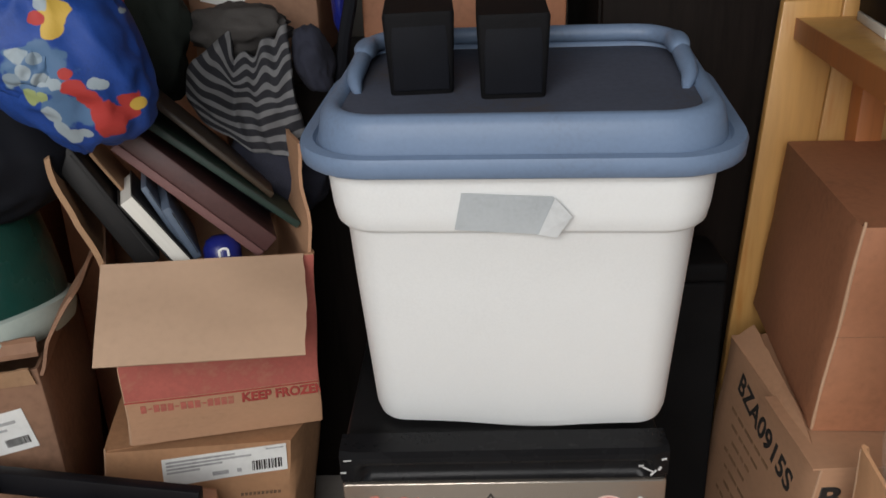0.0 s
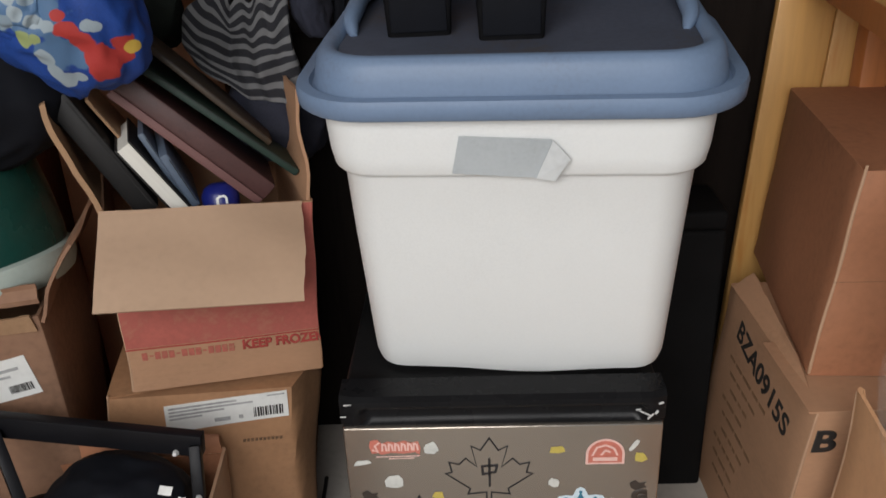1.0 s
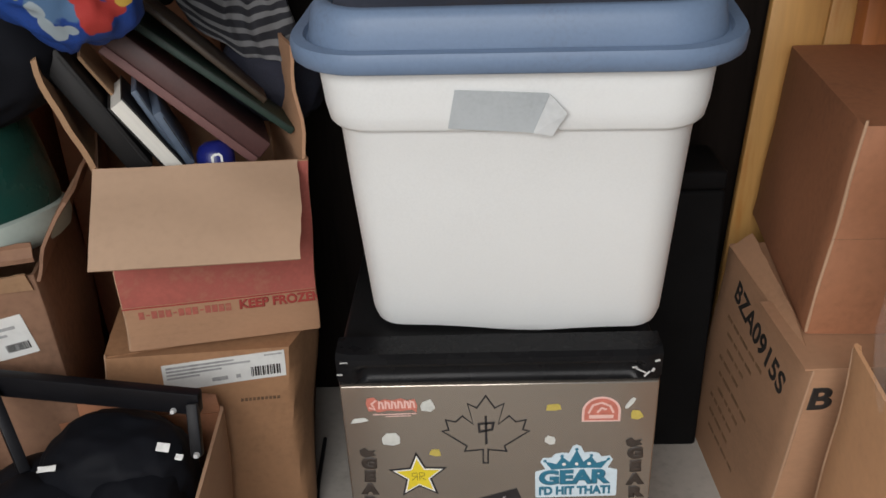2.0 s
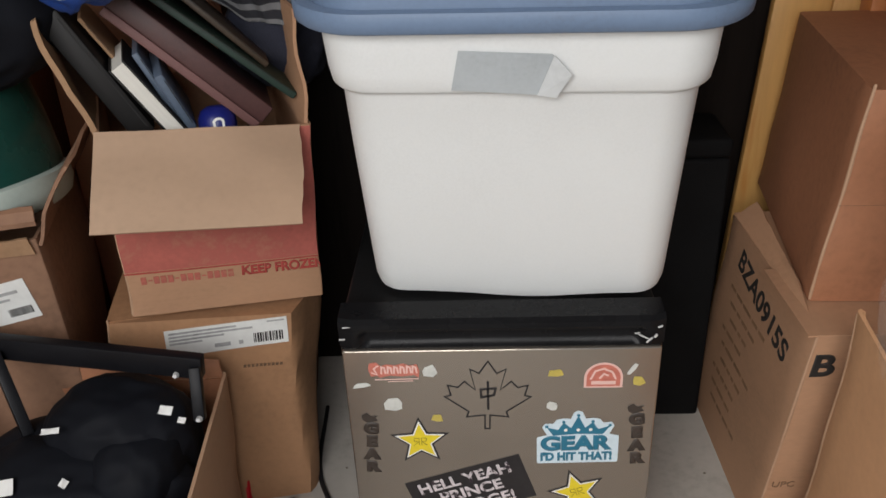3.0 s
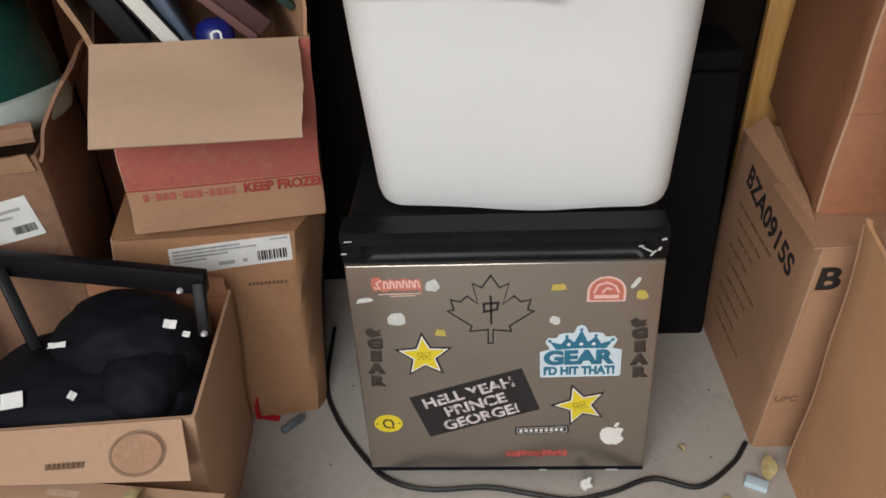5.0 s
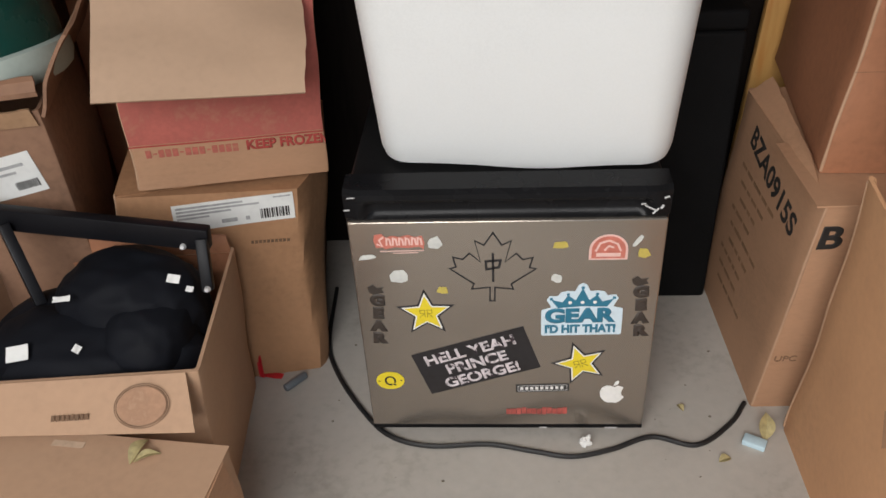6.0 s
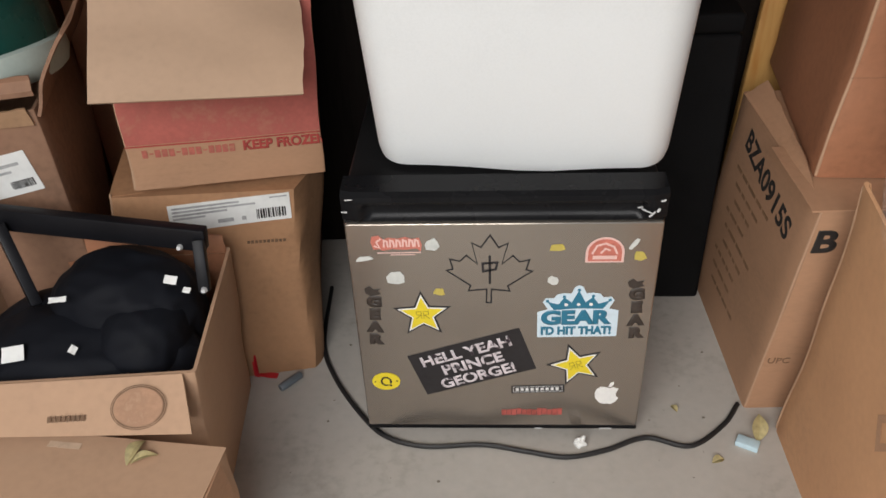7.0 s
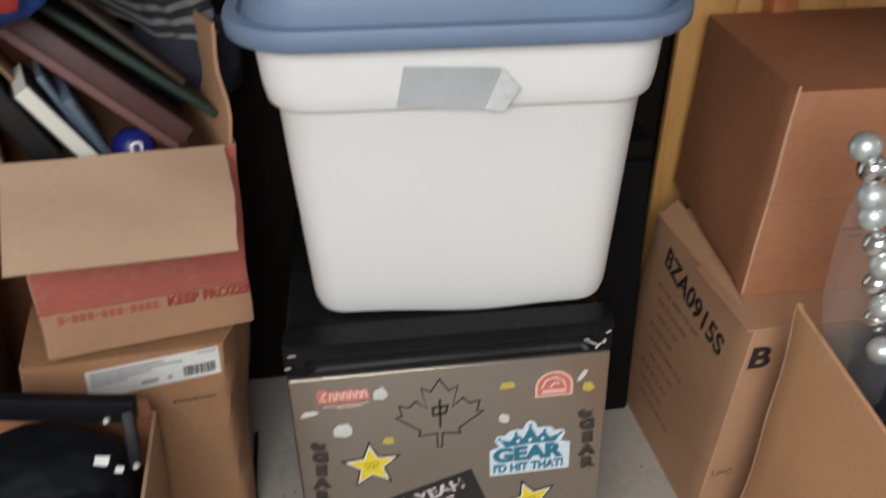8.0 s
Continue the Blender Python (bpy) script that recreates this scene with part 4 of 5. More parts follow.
    # back flap and added liner are darker brown to paint the interior's shade
    bm = patch(bmesh.new(), (0.018, 0.286, 0.30), (0.388, 0.286, 0.30), (0.384, 0.290, 0.328), (0.018, 0.295, 0.385), 0.004, 10, 5, 0.003, 5.5)
    part("flap", bm, M_CARD_DARK, open_box, "back flap standing up")
    bm = patch(bmesh.new(), (0.012, 0.2795, 0.02), (0.362, 0.2795, 0.02), (0.385, 0.2795, 0.30), (0.025, 0.2795, 0.30), 0.002, 8, 6, 0.0008, 4.5)
    part("liner", bm, M_CARD_DARK, open_box, "added orange-brown panel painting the shade inside the carton")
    # closed near carton: seam and tape
    bm = patch(bmesh.new(), (0.0, 0.182, 0.2462), (0.42, 0.182, 0.2462), (0.42, 0.370, 0.2462), (0.0, 0.370, 0.2462), 0.003, 12, 5, 0.001, 1.9)
    part("flap", bm, M_CARD_LIGHT, near_box)
    bm = patch(bmesh.new(), (0.0, 0.002, 0.2462), (0.42, 0.002, 0.2462), (0.42, 0.179, 0.2462), (0.0, 0.179, 0.2462), 0.003, 12, 5, 0.001, 2.9)
    part("flap", bm, M_CARD_LIGHT, near_box)
    bars([(0.185, 0.345, 0.23, 0.355)], lambda u, v, w: Vector((u, v, 0.2482 + w)), M_SCUFF, near_box, "worn_patch")
    bm = patch(bmesh.new(), (0.4215, 0.01, 0.2455), (0.4215, 0.345, 0.2455), (0.430, 0.345, 0.12), (0.440, 0.01, 0.12), 0.003, 10, 8, 0.003, 6.6)
    part("flap", bm, M_CARD, near_box, "loose side flap hanging down")
    # large near carton: faint diamond mark on its side, cut seam
    strokes([[(0.215, 0.335), (0.235, 0.365), (0.255, 0.335), (0.235, 0.300), (0.215, 0.335)]], 0.010, nr_s, M_CARD, near_right, "printed_mark", 0.0004)
    bars([(0.20, 0.060, 0.46, 0.0625)], nr_s, M_FAINTINK, near_right, "seam")
    for owner, place, h in ((label_box, lab_f, 0.398), (red_box, red_f, 0.295), (near_box, near_f, 0.245)):
        bm = bmesh.new()
        tube(bm, [place(0.0022, h * (0.01 + 0.98 * i / 24), -0.0022) for i in range(25)], lambda f: 0.0018 + 0.0008 * noise.noise((f * 9, h, 0)), 8)
        part("worn_edge", bm, M_CARD_LIGHT, owner, "rubbed pale corner edge")
    bm = bmesh.new()
    tube(bm, [nr_s(0.003, 0.53 * (0.01 + 0.98 * i / 24), -0.002) for i in range(25)], 0.0022, 8)
    part("worn_edge", bm, M_CARD_LIGHT, near_right, "rubbed pale corner edge")
    # torn carton: label and ragged flaps
    def torn_tilt(u, v, w):
        c, sn = math.cos(radians(10)), math.sin(radians(10))
        return torn_f(0.265 + (u - 0.265) * c - (v - 0.459) * sn, 0.461 + (u - 0.265) * sn + (v - 0.459) * c, w)

    bm = sheet(bmesh.new(), 0.215, 0.425, 0.315, 0.492, torn_tilt, 0.0012, 8, 5)
    lb = part("label", bm, M_PAPER, torn_box, "white paper label with a barcode")
    off = lambda u, v, w: torn_tilt(u, v, w + 0.0018)
    bars([(0.235, 0.472, 0.30, 0.477), (0.24, 0.462, 0.285, 0.466)], off, M_GREYINK, lb, "print_bar")
    bars(barcode(0.275, 0.435, 0.308, 0.448, 12, 8), off, M_INK, lb, "barcode", joined=True)
    bm = patch(bmesh.new(), (0.0, -0.003, 0.54), (0.340, -0.003, 0.54), (0.335, -0.006, 0.563), (0.0, -0.006, 0.560), 0.004, 30, 4, 0.002, 3.9, ragged=0.5)
    part("flap", bm, M_CARD_INSIDE, torn_box, "pale ragged torn front edge")
    bm = patch(bmesh.new(), (0.0, -0.006, 0.583), (0.352, -0.006, 0.583), (0.352, 0.0, 0.612), (0.0, 0.0, 0.607), 0.004, 20, 4, 0.005, 5.9, ragged=0.2)
    part("flap", bm, M_CARD_DIM, torn_box, "torn strip hanging under the tub rim")
    bm = patch(bmesh.new(), (0.345, 0.0, 0.55), (0.345, 0.29, 0.55), (0.425, 0.27, 0.70), (0.40, 0.012, 0.665), 0.005, 18, 10, 0.005, 7.9, curl=0.01, ragged=0.04)
    part("flap", bm, M_CARD_DIM, torn_box, "bent side flap")


carton_details()


# ---- contents of the red banded carton ----
def book(name, label, category, m, size, cover, pages=None, edge=True):
    """A book or board: x its length, y its depth, z its thickness."""
    l, d, t = size
    th = thing(name, label, category, m)
    if pages is M_MAROON_EDGE:
        part("cover", box(bmesh.new(), (-l / 2, -d / 2, -t * 0.18), (l / 2, d / 2, t / 2), 0.003), cover, th)
        part("page_block", box(bmesh.new(), (-l / 2 + 0.002, -d / 2 + 0.001, -t / 2), (l / 2 - 0.002, d / 2, -t * 0.18 - 0.0003), 0.002), pages, th, "dull pink page edge")
    elif pages:
        for z in (-t / 2, t / 2 - 0.003):
            bm = box(bmesh.new(), (-l / 2, -d / 2, z), (l / 2, d / 2, z + 0.003), 0.001)
            part("cover", bm, cover, th)
        bm = box(bmesh.new(), (-l / 2 + 0.003, -d / 2 + 0.0015, -t / 2 + 0.003), (l / 2 - 0.003, d / 2 - 0.004, t / 2 - 0.003))
        part("page_block", bm, pages, th, "pale page edges")
    else:
        bm = box(bmesh.new(), (-l / 2, -d / 2, -t / 2), (l / 2, d / 2, t / 2), min(0.004, t / 4))
        part("cover", bm, cover, th)
        bm = box(bmesh.new(), (-l / 2 + 0.01, -d / 2 - 0.001, -t / 2 + t * 0.78), (l / 2 - 0.01, -d / 2 + 0.004, -t / 2 + t * 0.86))
        part("groove", bm, M_BINDER, th)
    return th


def shirt_front():
    """The shirt's draped front: rows of cloth hang in a fold from the left edge over a valley to the right edge."""
    left = smooth_line([(-0.027, 0.03, 0.138), (-0.063, 0.005, 0.111), (-0.093, -0.01, 0.079), (-0.099, -0.015, 0.046), (-0.085, -0.02, 0.009)], 12)
    valley = smooth_line([(-0.023, 0.02, 0.093), (-0.028, 0.01, 0.060), (-0.027, 0.0, 0.0275), (-0.023, -0.02, -0.007), (0.003, -0.03, -0.050)], 12)
    right = smooth_line([(0.065, 0.02, 0.147), (0.070, -0.005, 0.097), (0.074, -0.02, 0.046), (0.083, -0.03, 0.003), (0.088, -0.035, -0.053)], 12)
    bm = bmesh.new()
    uv = bm.loops.layers.uv.new("cloth")
    n, k = len(left), 44
    grid = []
    for off in (0.0, 0.012):
        rows = []
        for j in range(n):
            row = []
            for i in range(k + 1):
                f = i / k
                if f < 0.36:
                    g = f / 0.36
                    p = left[j].lerp(valley[j], g) + Vector((0, -0.012 * math.sin(math.pi * g), 0))
                else:
                    g = (f - 0.36) / 0.64
                    p = valley[j].lerp(right[j], g) + Vector((0, -0.016 * math.sin(math.pi * g), 0))
                p.z -= 0.020 * (1 - j / n) * (math.exp(-((f - 0.62) / 0.07) ** 2) + 0.5 * math.exp(-((f - 0.86) / 0.05) ** 2))
                q = Vector((f * 4.2, j / n * 2.6, 0.7))
                p = p + Vector((0, 0.016 * noise.noise(q * 1.6), 0.014 * noise.noise(q * 1.3 + Vector((5, 0, 0))) * min(1.0, 1.6 - 1.5 * j / n)))
                row.append(bm.verts.new(p + Vector((0, off, 0))))
            rows.append(row)
        grid.append(rows)
    up, low = grid

    def quad(vs, ts):
        f = bm.faces.new(vs)
        for lp, t in zip(f.loops, ts):
            lp[uv].uv = t

    for j in range(n - 1):
        for i in range(k):
            ts = [(i / k, j / n), (i / k, (j + 1) / n), ((i + 1) / k, (j + 1) / n), ((i + 1) / k, j / n)]
            for g in (up, low):
                quad((g[j][i], g[j + 1][i], g[j + 1][i + 1], g[j][i + 1]), ts)
    rim = [(0, i) for i in range(k)] + [(j, k) for j in range(n - 1)] + [(n - 1, i) for i in range(k, 0, -1)] + [(j, 0) for j in range(n - 1, 0, -1)]
    for (a, b), (c, d) in zip(rim, rim[1:] + rim[:1]):
        quad((up[a][b], up[c][d], low[c][d], low[a][b]), [(b / k, a / n), (d / k, c / n), (d / k, c / n), (b / k, a / n)])
    return bm


def carton_contents():
    for name, label, category, a, b, depth, thick, cover, pages in (
        ("photo_album", "dark maroon photo album leaning in a carton", "photo album", (-0.527, 0.200, 0.872), (-0.345, 0.243, 0.682), 0.15, 0.042, M_MAROON, M_MAROON_EDGE),
        ("picture_frame", "dark green flat picture frame leaning in a carton", "picture frame", (-0.505, 0.225, 0.895), (-0.300, 0.268, 0.708), 0.14, 0.012, M_DKGREEN, None),
        ("wooden_board", "thin brown wooden board leaning in a carton", "board", (-0.490, 0.250, 0.913), (-0.340, 0.285, 0.752), 0.12, 0.010, M_WOODB, None),
        ("ring_binder", "black vinyl binder leaning in a carton", "binder", (-0.602, 0.172, 0.860), (-0.515, 0.205, 0.675), 0.13, 0.034, M_BINDER, None),
        ("book", "white-edged book with a dark cover leaning in a carton", "book", (-0.522, 0.172, 0.790), (-0.458, 0.200, 0.672), 0.12, 0.026, M_BINDER, M_PAGES),
        ("notebook", "slate blue notebook leaning in a carton", "notebook", (-0.474, 0.192, 0.768), (-0.445, 0.213, 0.680), 0.11, 0.014, M_SLATE, None),
        ("notebook", "grey notebook leaning in a carton", "notebook", (-0.505, 0.202, 0.798), (-0.458, 0.218, 0.682), 0.11, 0.010, M_SLATE, None),
        ("cardboard_sheet", "tan cardboard sheet standing in a carton", "cardboard", (-0.578, 0.215, 0.846), (-0.515, 0.245, 0.720), 0.12, 0.006, M_CARD_INSIDE, None),
    ):
        a, b = Vector(a), Vector(b)
        x = (b - a).normalized()
        y = Vector((-0.34, 0.94, 0))
        y = (y - x * y.dot(x)).normalized()
        z = x.cross(y)
        m = Matrix.Translation((a + b) / 2 + y * depth / 2) @ Matrix((x, y, z)).transposed().to_4x4()
        book(name, label, category, m, ((b - a).length, depth, thick), cover, pages)
    th = thing("blue_bottle", "bright blue plastic bottle with a white mark", "bottle", pose(-0.410, 0.222, 0.640, -14, 0, 20))
    bm = bmesh.new()
    loft(bm, [[(r * math.cos(2 * math.pi * k / 20), r * math.sin(2 * math.pi * k / 20), z) for k in range(20)] for r, z in ((0.018, 0), (0.026, 0.004), (0.028, 0.03), (0.028, 0.052), (0.022, 0.064), (0.012, 0.07))])
    part("bottle_body", bm, M_BLUE, th)
    strokes([[(-0.006, 0.040), (-0.006, 0.049), (-0.002, 0.052), (0.004, 0.052), (0.007, 0.049), (0.007, 0.040)]], 0.0035, lambda u, v, w: (u, -0.0288 - w, v), M_WHITEV, th, "mark", 0)
    knit = striped("striped knit", (0.016, 0.016, 0.021), (0.15, 0.15, 0.155))
    th = thing("striped_shirt", "crumpled shirt with grey and black stripes", "shirt", pose(-0.385, 0.40, 0.850))
    part("body", shirt_front(), knit, th, smooth=80)
    part("sleeve", blob(bmesh.new(), (0.100, 0.04, 0.085), (0.030, 0.04, 0.055), 5.7, 0.10, 0.06, 1.4, 4, turn=-12), M_NAVYCLOTH, th, "bunched dark sleeve", smooth=80)
    part("hem", blob(bmesh.new(), (0.030, 0.01, -0.095), (0.085, 0.05, 0.075), 8.7, 0.10, 0.08, 1.5, 4), M_NAVYCLOTH, th, "dark plain lower hem", smooth=80)
    bm = blob(bmesh.new(), (0, 0, 0), (0.085, 0.06, 0.042), 6.1, 0.12, 0.09, 1.6, 4)
    ob = fin("grey_cloth", bm, M_GREYCLOTH, smooth=80)
    ob.matrix_world = pose(-0.412, 0.48, 0.982)
    tagged(ob, "bunched grey cloth on top of clothes", "cloth")
    bm = blob(bmesh.new(), (0, 0, 0), (0.075, 0.06, 0.11), 9.1, 0.12, 0.08, 1.6, 4)
    ob = fin("dark_cloth", bm, mat("dark green knit", (0.012, 0.017, 0.013), 0.9, var=0.3, scale=12, fine=400, bump=0.4), smooth=80)
    ob.matrix_world = pose(-0.560, 0.45, 0.985)
    tagged(ob, "bunched dark green cloth", "cloth")


carton_contents()


# ---- blue printed bag, black bag, green tub ----
def soft_things():
    spots = []
    Y, R, Wt, LB, G = (0.55, 0.36, 0.06), (0.40, 0.035, 0.03), (0.30, 0.36, 0.40), (0.07, 0.145, 0.27), (0.27, 0.32, 0.13)
    Gy = (0.20, 0.26, 0.31)
    for x, z, r, c in ((0.014, -0.014, 0.034, LB), (-0.002, 0.000, 0.011, Wt), (0.003, -0.020, 0.008, Wt), (0.019, -0.031, 0.009, Wt), (0.030, -0.038, 0.007, Wt), (0.016, -0.007, 0.006, Gy), (-0.013, -0.029, 0.009, Gy), (0.000, -0.051, 0.009, G), (0.013, -0.052, 0.006, G),
                       (0.032, -0.070, 0.020, LB), (0.049, -0.080, 0.016, LB), (0.015, -0.076, 0.009, Wt), (0.017, -0.094, 0.009, Wt), (0.027, -0.107, 0.009, Wt), (0.040, -0.105, 0.007, Wt), (0.044, -0.026, 0.007, R), (0.048, -0.045, 0.011, R), (0.057, -0.059, 0.011, R),
                       (0.070, -0.090, 0.018, R), (0.073, -0.102, 0.011, R), (0.068, -0.041, 0.006, Wt), (0.075, -0.044, 0.005, Wt), (0.091, -0.068, 0.009, R), (0.090, -0.087, 0.009, R), (0.100, -0.076, 0.007, Y), (0.039, 0.043, 0.015, Y), (0.036, 0.023, 0.011, Y), (0.022, 0.036, 0.009, R), (0.028, 0.052, 0.008, Wt),
                       (0.100, 0.055, 0.016, R), (0.108, 0.030, 0.013, R), (0.094, 0.036, 0.006, Wt), (0.112, 0.012, 0.008, Wt), (0.100, 0.070, 0.006, Y)):
        spots.append(((x, 0, z), r * 1.1, c))
    cloth = printed("blue floral print", (0.008, 0.048, 0.25), spots, 0.6)
    th = thing("cloth_bag", "bright blue stuffed cloth bag with red and yellow flowers", "bag", pose(-0.545, 0.115, 1.018))
    part("bag_body", blob(bmesh.new(), (-0.004, 0, 0.004), (0.098, 0.095, 0.154), 1.4, 0.05, 0.05, 1.25, turn=-24), cloth, th, smooth=80)
    part("side_fold", blob(bmesh.new(), (-0.010, -0.058, -0.012), (0.050, 0.042, 0.048), 6.3, 0.06, 0.07, 1.4, square=0.9), cloth, th, "grey-blue flower printed on a bulging fold", smooth=80)
    bm = blob(bmesh.new(), (0, 0, 0), (0.14, 0.10, 0.13), 8.4, 0.10, 0.03, 1.0)
    ob = fin("black_bag", bm, M_FABRIC, smooth=80)
    ob.matrix_world = pose(-0.745, 0.20, 0.865)
    tagged(ob, "dark bag slumped over a green tub", "bag")
    th = thing("plastic_tub", "dark green upturned tub with a pale rim in a torn carton", "tub", pose(-0.815, 0.20, 0.595, -8, -10, 0))
    prof = [(0.150, 0.0), (0.153, 0.03), (0.150, 0.09), (0.143, 0.15), (0.128, 0.20), (0.09, 0.235), (0.03, 0.245)]
    bm = bmesh.new()
    loft(bm, [[(r * math.cos(2 * math.pi * k / 40), r * math.sin(2 * math.pi * k / 40), z) for k in range(40)] for r, z in prof])
    part("tub_body", bm, M_GREEN, th)
    prof = [(0.120, -0.040), (0.138, -0.044), (0.150, -0.036), (0.158, -0.016), (0.158, 0.004), (0.152, 0.008)]
    bm = bmesh.new()
    loft(bm, [[(r * math.cos(2 * math.pi * k / 40), r * math.sin(2 * math.pi * k / 40), z) for k in range(40)] for r, z in prof])
    part("rim", bm, M_PALEGREEN, th, "pale grey-green rim")


soft_things()


# ---- black bags and metal frame in the open carton ----
def bags_and_frame():
    th = thing("duffel_bag", "soft black fabric bag with white tags in a carton", "bag", pose(-0.545, -0.035, 0.20))
    bm = blob(bmesh.new(), (-0.006, 0.012, 0.088), (0.106, 0.080, 0.096), 2.2, 0.07, 0.03, 1.0, square=0.85)
    part("body", bm, M_FABRIC, th)
    bm = blob(bmesh.new(), (-0.045, -0.055, 0.045), (0.150, 0.090, 0.085), 5.2, 0.08, 0.035, 1.0, square=0.85)
    part("side_pocket", bm, M_FABRIC, th)
    bm = blob(bmesh.new(), (0.036, -0.030, 0.070), (0.062, 0.088, 0.080), 3.6, 0.04, 0.016, 0.9, square=0.8)
    part("end_pocket", bm, M_FABRIC, th)
    for x, y, z, w, h, rz in ((0.099, -0.052, 0.199, 0.017, 0.011, 10), (0.114, -0.045, 0.176, 0.010, 0.007, 10), (-0.034, -0.108, 0.124, 0.010, 0.010, 40), (-0.062, -0.060, 0.172, 0.026, 0.007, -8), (-0.118, -0.112, 0.120, 0.034, 0.021, -12)):
        bm = patch(bmesh.new(), (-w / 2, 0, -h / 2), (w / 2, 0, -h / 2), (w / 2, 0.004, h / 2), (-w / 2, 0.004, h / 2), 0.001, 6, 4, 0.001, x * 9)
        bmesh.ops.transform(bm, matrix=pose(x, y, z, -35, rz, 0), verts=bm.verts)
        part("tag", bm, M_WHITEV, th, "small white tag")
    bm = blob(bmesh.new(), (0, 0, 0), (0.14, 0.10, 0.10), 7.2, 0.06, 0.015, 1.0, 4)
    ob = fin("black_bag", bm, M_FABRIC, smooth=80)
    ob.matrix_world = pose(-0.655, -0.03, 0.215)
    tagged(ob, "soft black fabric bag in a carton", "bag")
    bm = blob(bmesh.new(), (0, 0, 0), (0.135, 0.105, 0.10), 4.2, 0.06, 0.05, 1.6, 4)
    ob = fin("black_bag", bm, M_FABRIC, smooth=80)
    ob.matrix_world = pose(-0.60, -0.035, 0.115)
    tagged(ob, "soft black fabric bag at the bottom of a carton", "bag")
    th = thing("metal_frame", "black folding metal frame stuck in a carton", "metal frame")
    for name, a, b, w, d in (("top_rail", (-0.80, 0.030, 0.436), (-0.424, 0.012, 0.397), 0.036, 0.018), ("post", (-0.433, 0.004, 0.402), (-0.427, -0.030, 0.335), 0.020, 0.016), ("post", (-0.722, 0.012, 0.425), (-0.680, -0.035, 0.315), 0.022, 0.016)):
        a, b = Vector(a), Vector(b)
        bm = box(bmesh.new(), (-(b - a).length / 2, -d / 2, -w / 2), ((b - a).length / 2, d / 2, w / 2), 0.002)
        m = Matrix.Translation((a + b) / 2) @ (b - a).to_track_quat("X", "Z").to_matrix().to_4x4()
        bmesh.ops.transform(bm, matrix=m, verts=bm.verts)
        part(name, bm, M_FRAMEBLACK, th)
    for x, y, z in ((-0.424, -0.042, 0.345), (-0.462, 0.000, 0.390), (-0.436, -0.006, 0.380), (-0.70, -0.018, 0.372), (-0.712, 0.0, 0.408)):
        bm = bmesh.new()
        bmesh.ops.create_cone(bm, cap_ends=True, segments=12, radius1=0.0048, radius2=0.003, depth=0.006, matrix=pose(x, y, z, 70))
        part("stud", bm, M_CHIP, th, "bright metal stud")


bags_and_frame()


# ---- on the lid and behind ----
def cube_speakers():
    for x, y, rz in ((-0.091, 0.150, 2), (0.025, 0.130, -1)):
        th = thing("cube_speaker", "small black box speaker on a tote lid", "speaker", TOTE @ pose(x - 0.033, y - 0.172, 0.4465, 0, 0, rz + 4), "speakers on the lid")
        bm = bmesh.new()
        loft(bm, [[(px, py + 0.062, z) for px, py in ring(w, d, 0.006, 4)] for w, d, z in ((0.076, 0.196, 0.0), (0.079, 0.200, 0.004), (0.083, 0.206, 0.05), (0.087, 0.210, 0.098), (0.084, 0.207, 0.102))])
        part("case", bm, M_SPEAKER, th)
        bm = box(bmesh.new(), (-0.035, -0.0425, 0.008), (0.035, -0.037, 0.092), 0.003)
        part("grille", bm, M_FABRIC, th, "black cloth grille")


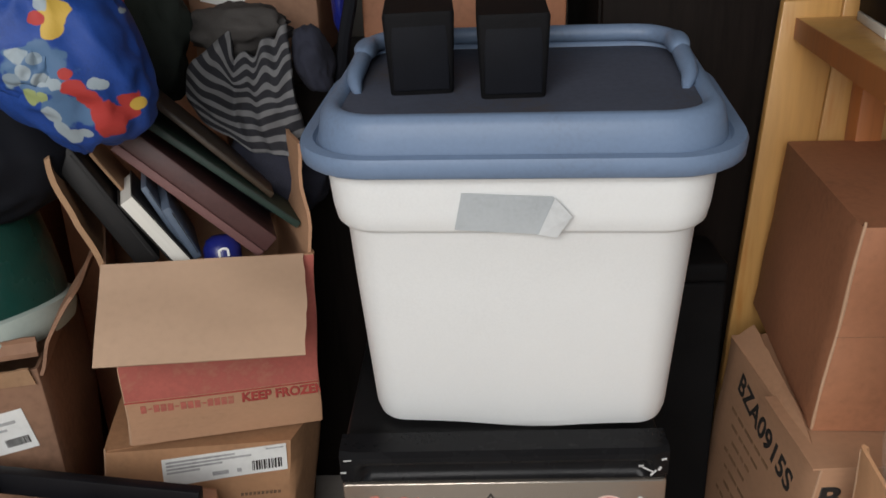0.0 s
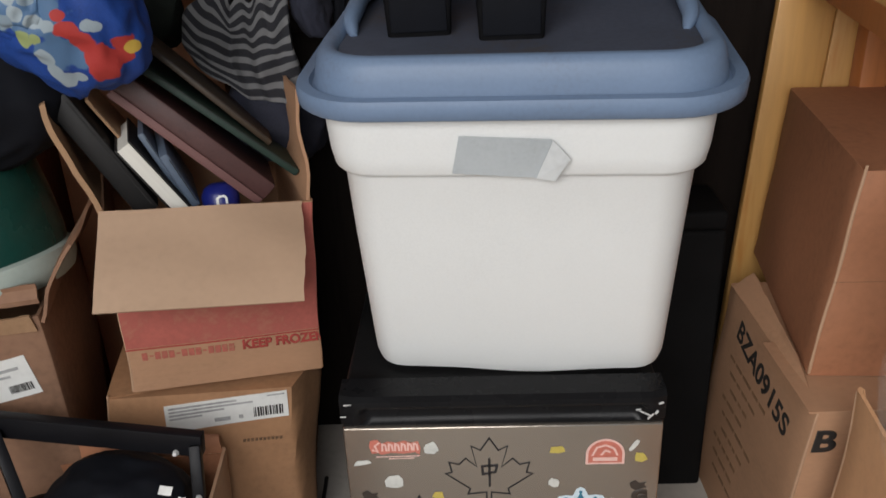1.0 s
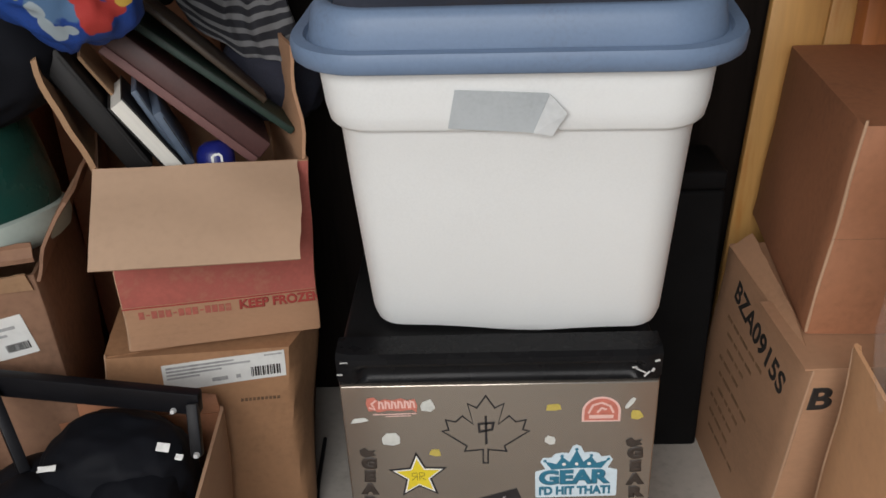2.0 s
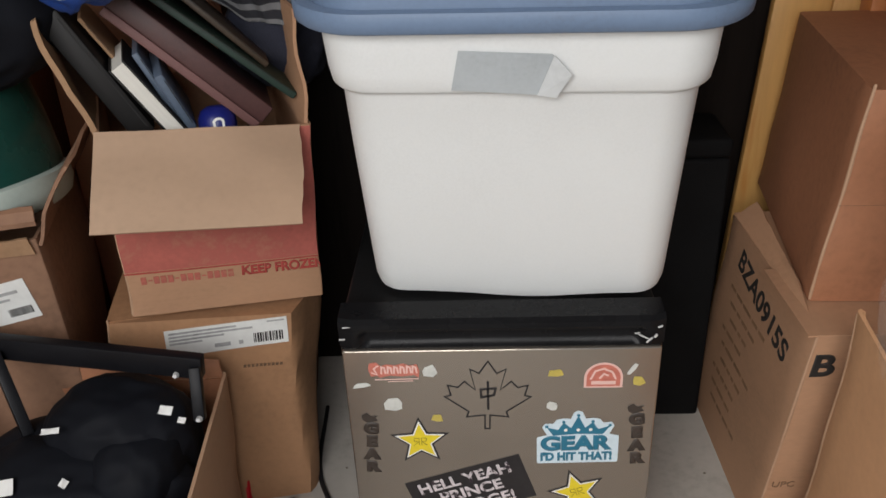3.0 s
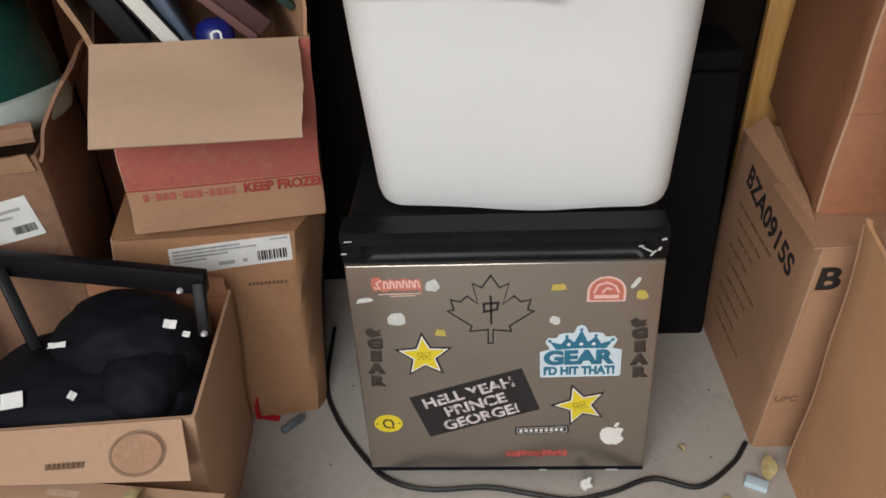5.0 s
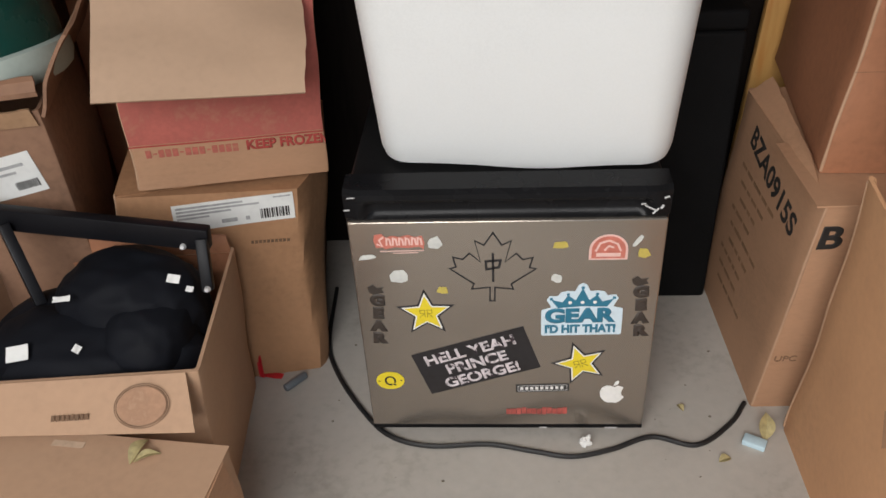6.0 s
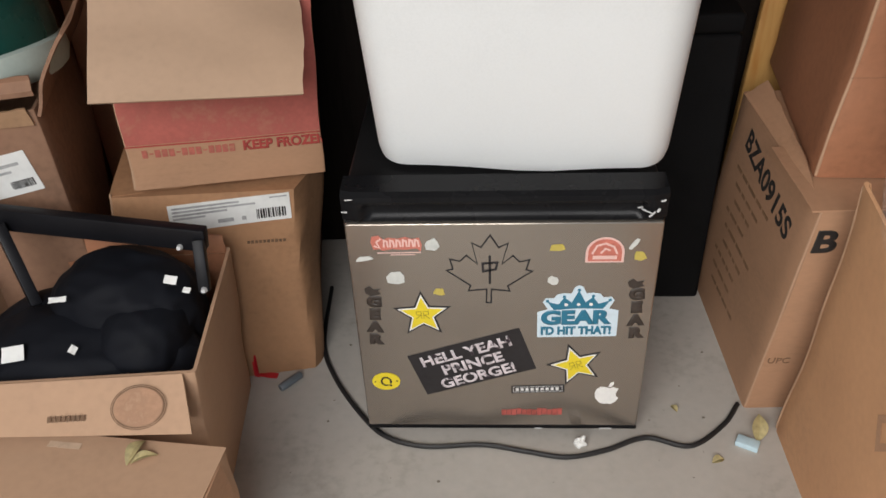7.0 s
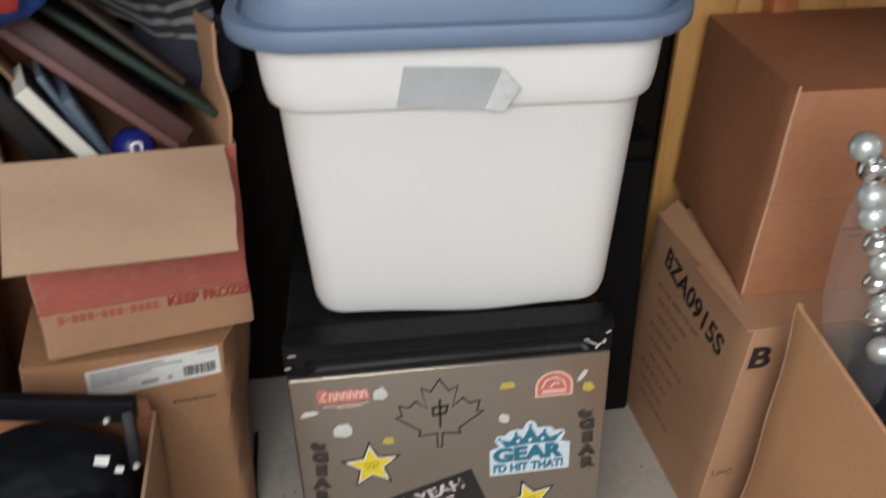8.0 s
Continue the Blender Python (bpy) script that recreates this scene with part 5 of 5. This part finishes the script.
def behind():
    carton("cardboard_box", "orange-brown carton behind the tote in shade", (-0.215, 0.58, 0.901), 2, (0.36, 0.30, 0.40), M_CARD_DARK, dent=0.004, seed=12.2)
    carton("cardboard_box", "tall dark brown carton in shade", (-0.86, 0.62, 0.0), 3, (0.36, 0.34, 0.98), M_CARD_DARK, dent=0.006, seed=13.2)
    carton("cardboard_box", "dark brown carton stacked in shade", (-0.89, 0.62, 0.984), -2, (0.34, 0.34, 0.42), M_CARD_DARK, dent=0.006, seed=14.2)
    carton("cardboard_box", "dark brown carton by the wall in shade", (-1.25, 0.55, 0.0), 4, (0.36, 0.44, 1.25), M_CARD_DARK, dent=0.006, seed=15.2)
    shade, shade_f, _ = carton("cardboard_box", "brown carton with a white label behind clothes", (-0.535, 0.62, 0.901), 1, (0.232, 0.28, 0.30), M_CARD_DIM, dent=0.004, seed=16.2)
    part("label", sheet(bmesh.new(), 0.030, 0.104, 0.108, 0.165, shade_f, 0.0012, 6, 4, -14), M_PAPER, shade, "white paper label")
    bm = blob(bmesh.new(), (0, 0, 0), (0.018, 0.03, 0.09), 3.3, 0.1, 0.06, 1.8, 4)
    ob = fin("blue_bag", bm, M_BLUE, smooth=80)
    ob.matrix_world = pose(-0.245, 0.535, 1.04)
    tagged(ob, "small blue bag wedged beside a carton", "bag")
    bm = bmesh.new()
    tube(bm, smooth_line([(-0.23, 0.49, 1.16), (-0.215, 0.47, 1.06), (-0.235, 0.46, 0.96), (-0.25, 0.47, 0.88)], 8), 0.011, 8)
    tagged(fin("black_strap", bm, M_FABRIC), "black fabric strap hanging down", "strap")
    th = thing("book", "dark book with white pages lying on a pine shelf", "book", pose(0.632, 0.32, 0.9665, 0, 0, -14))
    bm = box(bmesh.new(), (-0.075, -0.10, 0.0), (0.10, 0.11, 0.014), 0.001)
    part("page_block", bm, M_PAGES, th, "white page edges")
    bm = box(bmesh.new(), (-0.074, -0.098, 0.0145), (0.10, 0.11, 0.06), 0.003)
    part("cover", bm, M_DARKWOOD, th, "dark cover")
    bm = box(bmesh.new(), (-0.16, 0.225, 0.4615), (0.20, 0.345, 0.485), 0.006)
    tagged(fin("folded_mat", bm, M_FABRIC), "folded black mat under the tote", "mat")


cube_speakers()
behind()


# ---- silver baubles and dark bag in the near carton ----
def baubles():
    bm = blob(bmesh.new(), (0, 0, 0), (0.125, 0.15, 0.17), 2.9, 0.06, 0.05, 1.6, 4)
    ob = fin("dark_bag", bm, M_NAVYCLOTH, smooth=80)
    ob.matrix_world = pose(0.592, -0.20, 0.40)
    tagged(ob, "dark cloth bag inside a carton", "bag")
    th = thing("bauble_string", "string of silver baubles in a clear plastic bag", "baubles", pose(0.47, -0.16, 0.42))
    rnd = random.Random(5)
    mesh = None
    for i in range(13):
        z = 0.02 + 0.028 * i
        for k in (0, 1):
            x = 0.045 - 0.27 * (z - 0.02) + k * 0.036 + rnd.uniform(-0.004, 0.004)
            if mesh is None:
                bm = bmesh.new()
                bmesh.ops.create_uvsphere(bm, u_segments=20, v_segments=12, radius=0.0165)
                ob = part("bauble", bm, M_CHROME, th)
                mesh = ob.data
                bm = bmesh.new()
                bmesh.ops.create_uvsphere(bm, u_segments=20, v_segments=12, radius=0.0165)
                other = part("bauble", bm, M_SILVERMATT, th)
                other.location = (x, 0.01, z + 0.014)
            else:
                ob = new("bauble", mesh if rnd.random() < 0.5 else other.data)
                ob.parent = th
            ob.location = (x, rnd.uniform(-0.012, 0.012), z + rnd.uniform(-0.004, 0.004) + 0.014 * k)
    bm = blob(bmesh.new(), (0.03, 0.0, 0.21), (0.085, 0.05, 0.24), 4.9, 0.05, 0.03, 1.8, 4)
    part("plastic_bag", bm, M_FILM, th, "clear plastic film bag").visible_shadow = False


baubles()


# ---- litter on the floor ----
def litter():
    th = thing("battery", "grey battery lying on the floor", "battery", pose(-0.378, 0.122, 0.0078, 0, 90, 50))
    bm = bmesh.new()
    loft(bm, [[(r * math.cos(2 * math.pi * k / 16), r * math.sin(2 * math.pi * k / 16), z) for k in range(16)] for r, z in ((0.0065, -0.024), (0.0073, -0.022), (0.0073, 0.021), (0.0065, 0.0225), (0.003, 0.0225), (0.003, 0.0245))])
    part("casing", bm, M_BATT, th)
    bm = patch(bmesh.new(), (-0.447, 0.142, 0.002), (-0.408, 0.134, 0.002), (-0.406, 0.146, 0.002), (-0.445, 0.154, 0.002), 0.002, 6, 3, 0.001, 1.1)
    patch(bm, (-0.449, 0.140, 0.001), (-0.440, 0.138, 0.001), (-0.443, 0.150, 0.045), (-0.452, 0.152, 0.045), 0.002, 4, 6, 0.001, 2.1)
    tagged(fin("red_tag", bm, flat("red plastic", (0.55, 0.02, 0.03), 0.4)), "bent red plastic tag on the floor", "tag")
    bm = box(bmesh.new(), (-0.018, -0.010, 0.0), (0.018, 0.010, 0.011), 0.002)
    ob = fin("eraser", bm, M_PALEBLUE)
    ob.matrix_world = pose(0.399, -0.018, 0.0, 0, 0, -28)
    tagged(ob, "pale blue eraser on the floor", "eraser")
    bm = blob(bmesh.new(), (0, 0, 0.008), (0.009, 0.007, 0.010), 1.2, 0.3, 0.2, 1.6, 3)
    ob = fin("paper_scrap", bm, M_PAPER)
    ob.matrix_world = pose(0.128, -0.020, 0.0)
    tagged(ob, "crumpled white paper scrap on the floor", "paper scrap")

    def leaf(name, label, m, ln, w, curl, group=""):
        bm = bmesh.new()
        n = 8
        rows = []
        for i in range(n + 1):
            f = i / n
            hw = w * math.sin(math.pi * min(f * 1.05, 1)) ** 0.8 + 0.0006
            z = curl * math.sin(math.pi * f)
            rows.append([(ln * f, -hw, z + hw * 0.5), (ln * f, 0, z), (ln * f, hw, z + hw * 0.5), (ln * f, hw, z + hw * 0.5 + 0.0005), (ln * f, 0, z + 0.0005), (ln * f, -hw, z + hw * 0.5 + 0.0005)])
        loft(bm, rows)
        ob = fin(name, bm, M_LEAF)
        ob.matrix_world = m
        tagged(ob, label, "leaf", group)

    top = 0.2485
    leaf("dry_leaf", "dry olive leaf lying on a carton", pose(-0.478, -0.275, top, 0, 0, 75), 0.042, 0.008, 0.008, "leaves")
    leaf("dry_leaf", "dry olive leaf lying on a carton", pose(-0.474, -0.272, top, 0, 0, 25), 0.034, 0.006, 0.006, "leaves")
    leaf("dry_leaf", "dry curled leaf on the floor beside a carton", pose(0.418, -0.01, 0.001, 0, -40, 80), 0.045, 0.012, 0.012, "leaves")
    leaf("dry_leaf", "dry leaf on the floor", pose(0.335, -0.055, 0.001, 0, 0, 20), 0.022, 0.007, 0.003, "leaves")
    leaf("dry_leaf", "dry leaf on the floor", pose(0.30, 0.055, 0.001, 0, 0, 120), 0.016, 0.005, 0.003, "leaves")
    rnd = random.Random(21)
    bm = bmesh.new()
    for i in range(70):
        x, y, r = rnd.uniform(-0.40, 0.44), rnd.uniform(-0.35, 0.45), rnd.choice((0.0008, 0.001, 0.0014, 0.0022))
        bmesh.ops.create_icosphere(bm, subdivisions=1, radius=r, matrix=Matrix.Translation((x, y, r * 0.4)) @ Matrix.Diagonal((1.4, 1, 0.6, 1)))
    tagged(fin("grit", bm, mat("brown grit", (0.19, 0.165, 0.13), 0.9, var=0.3)), "loose brown grit scattered on concrete", "grit", kind="stuff")


litter()
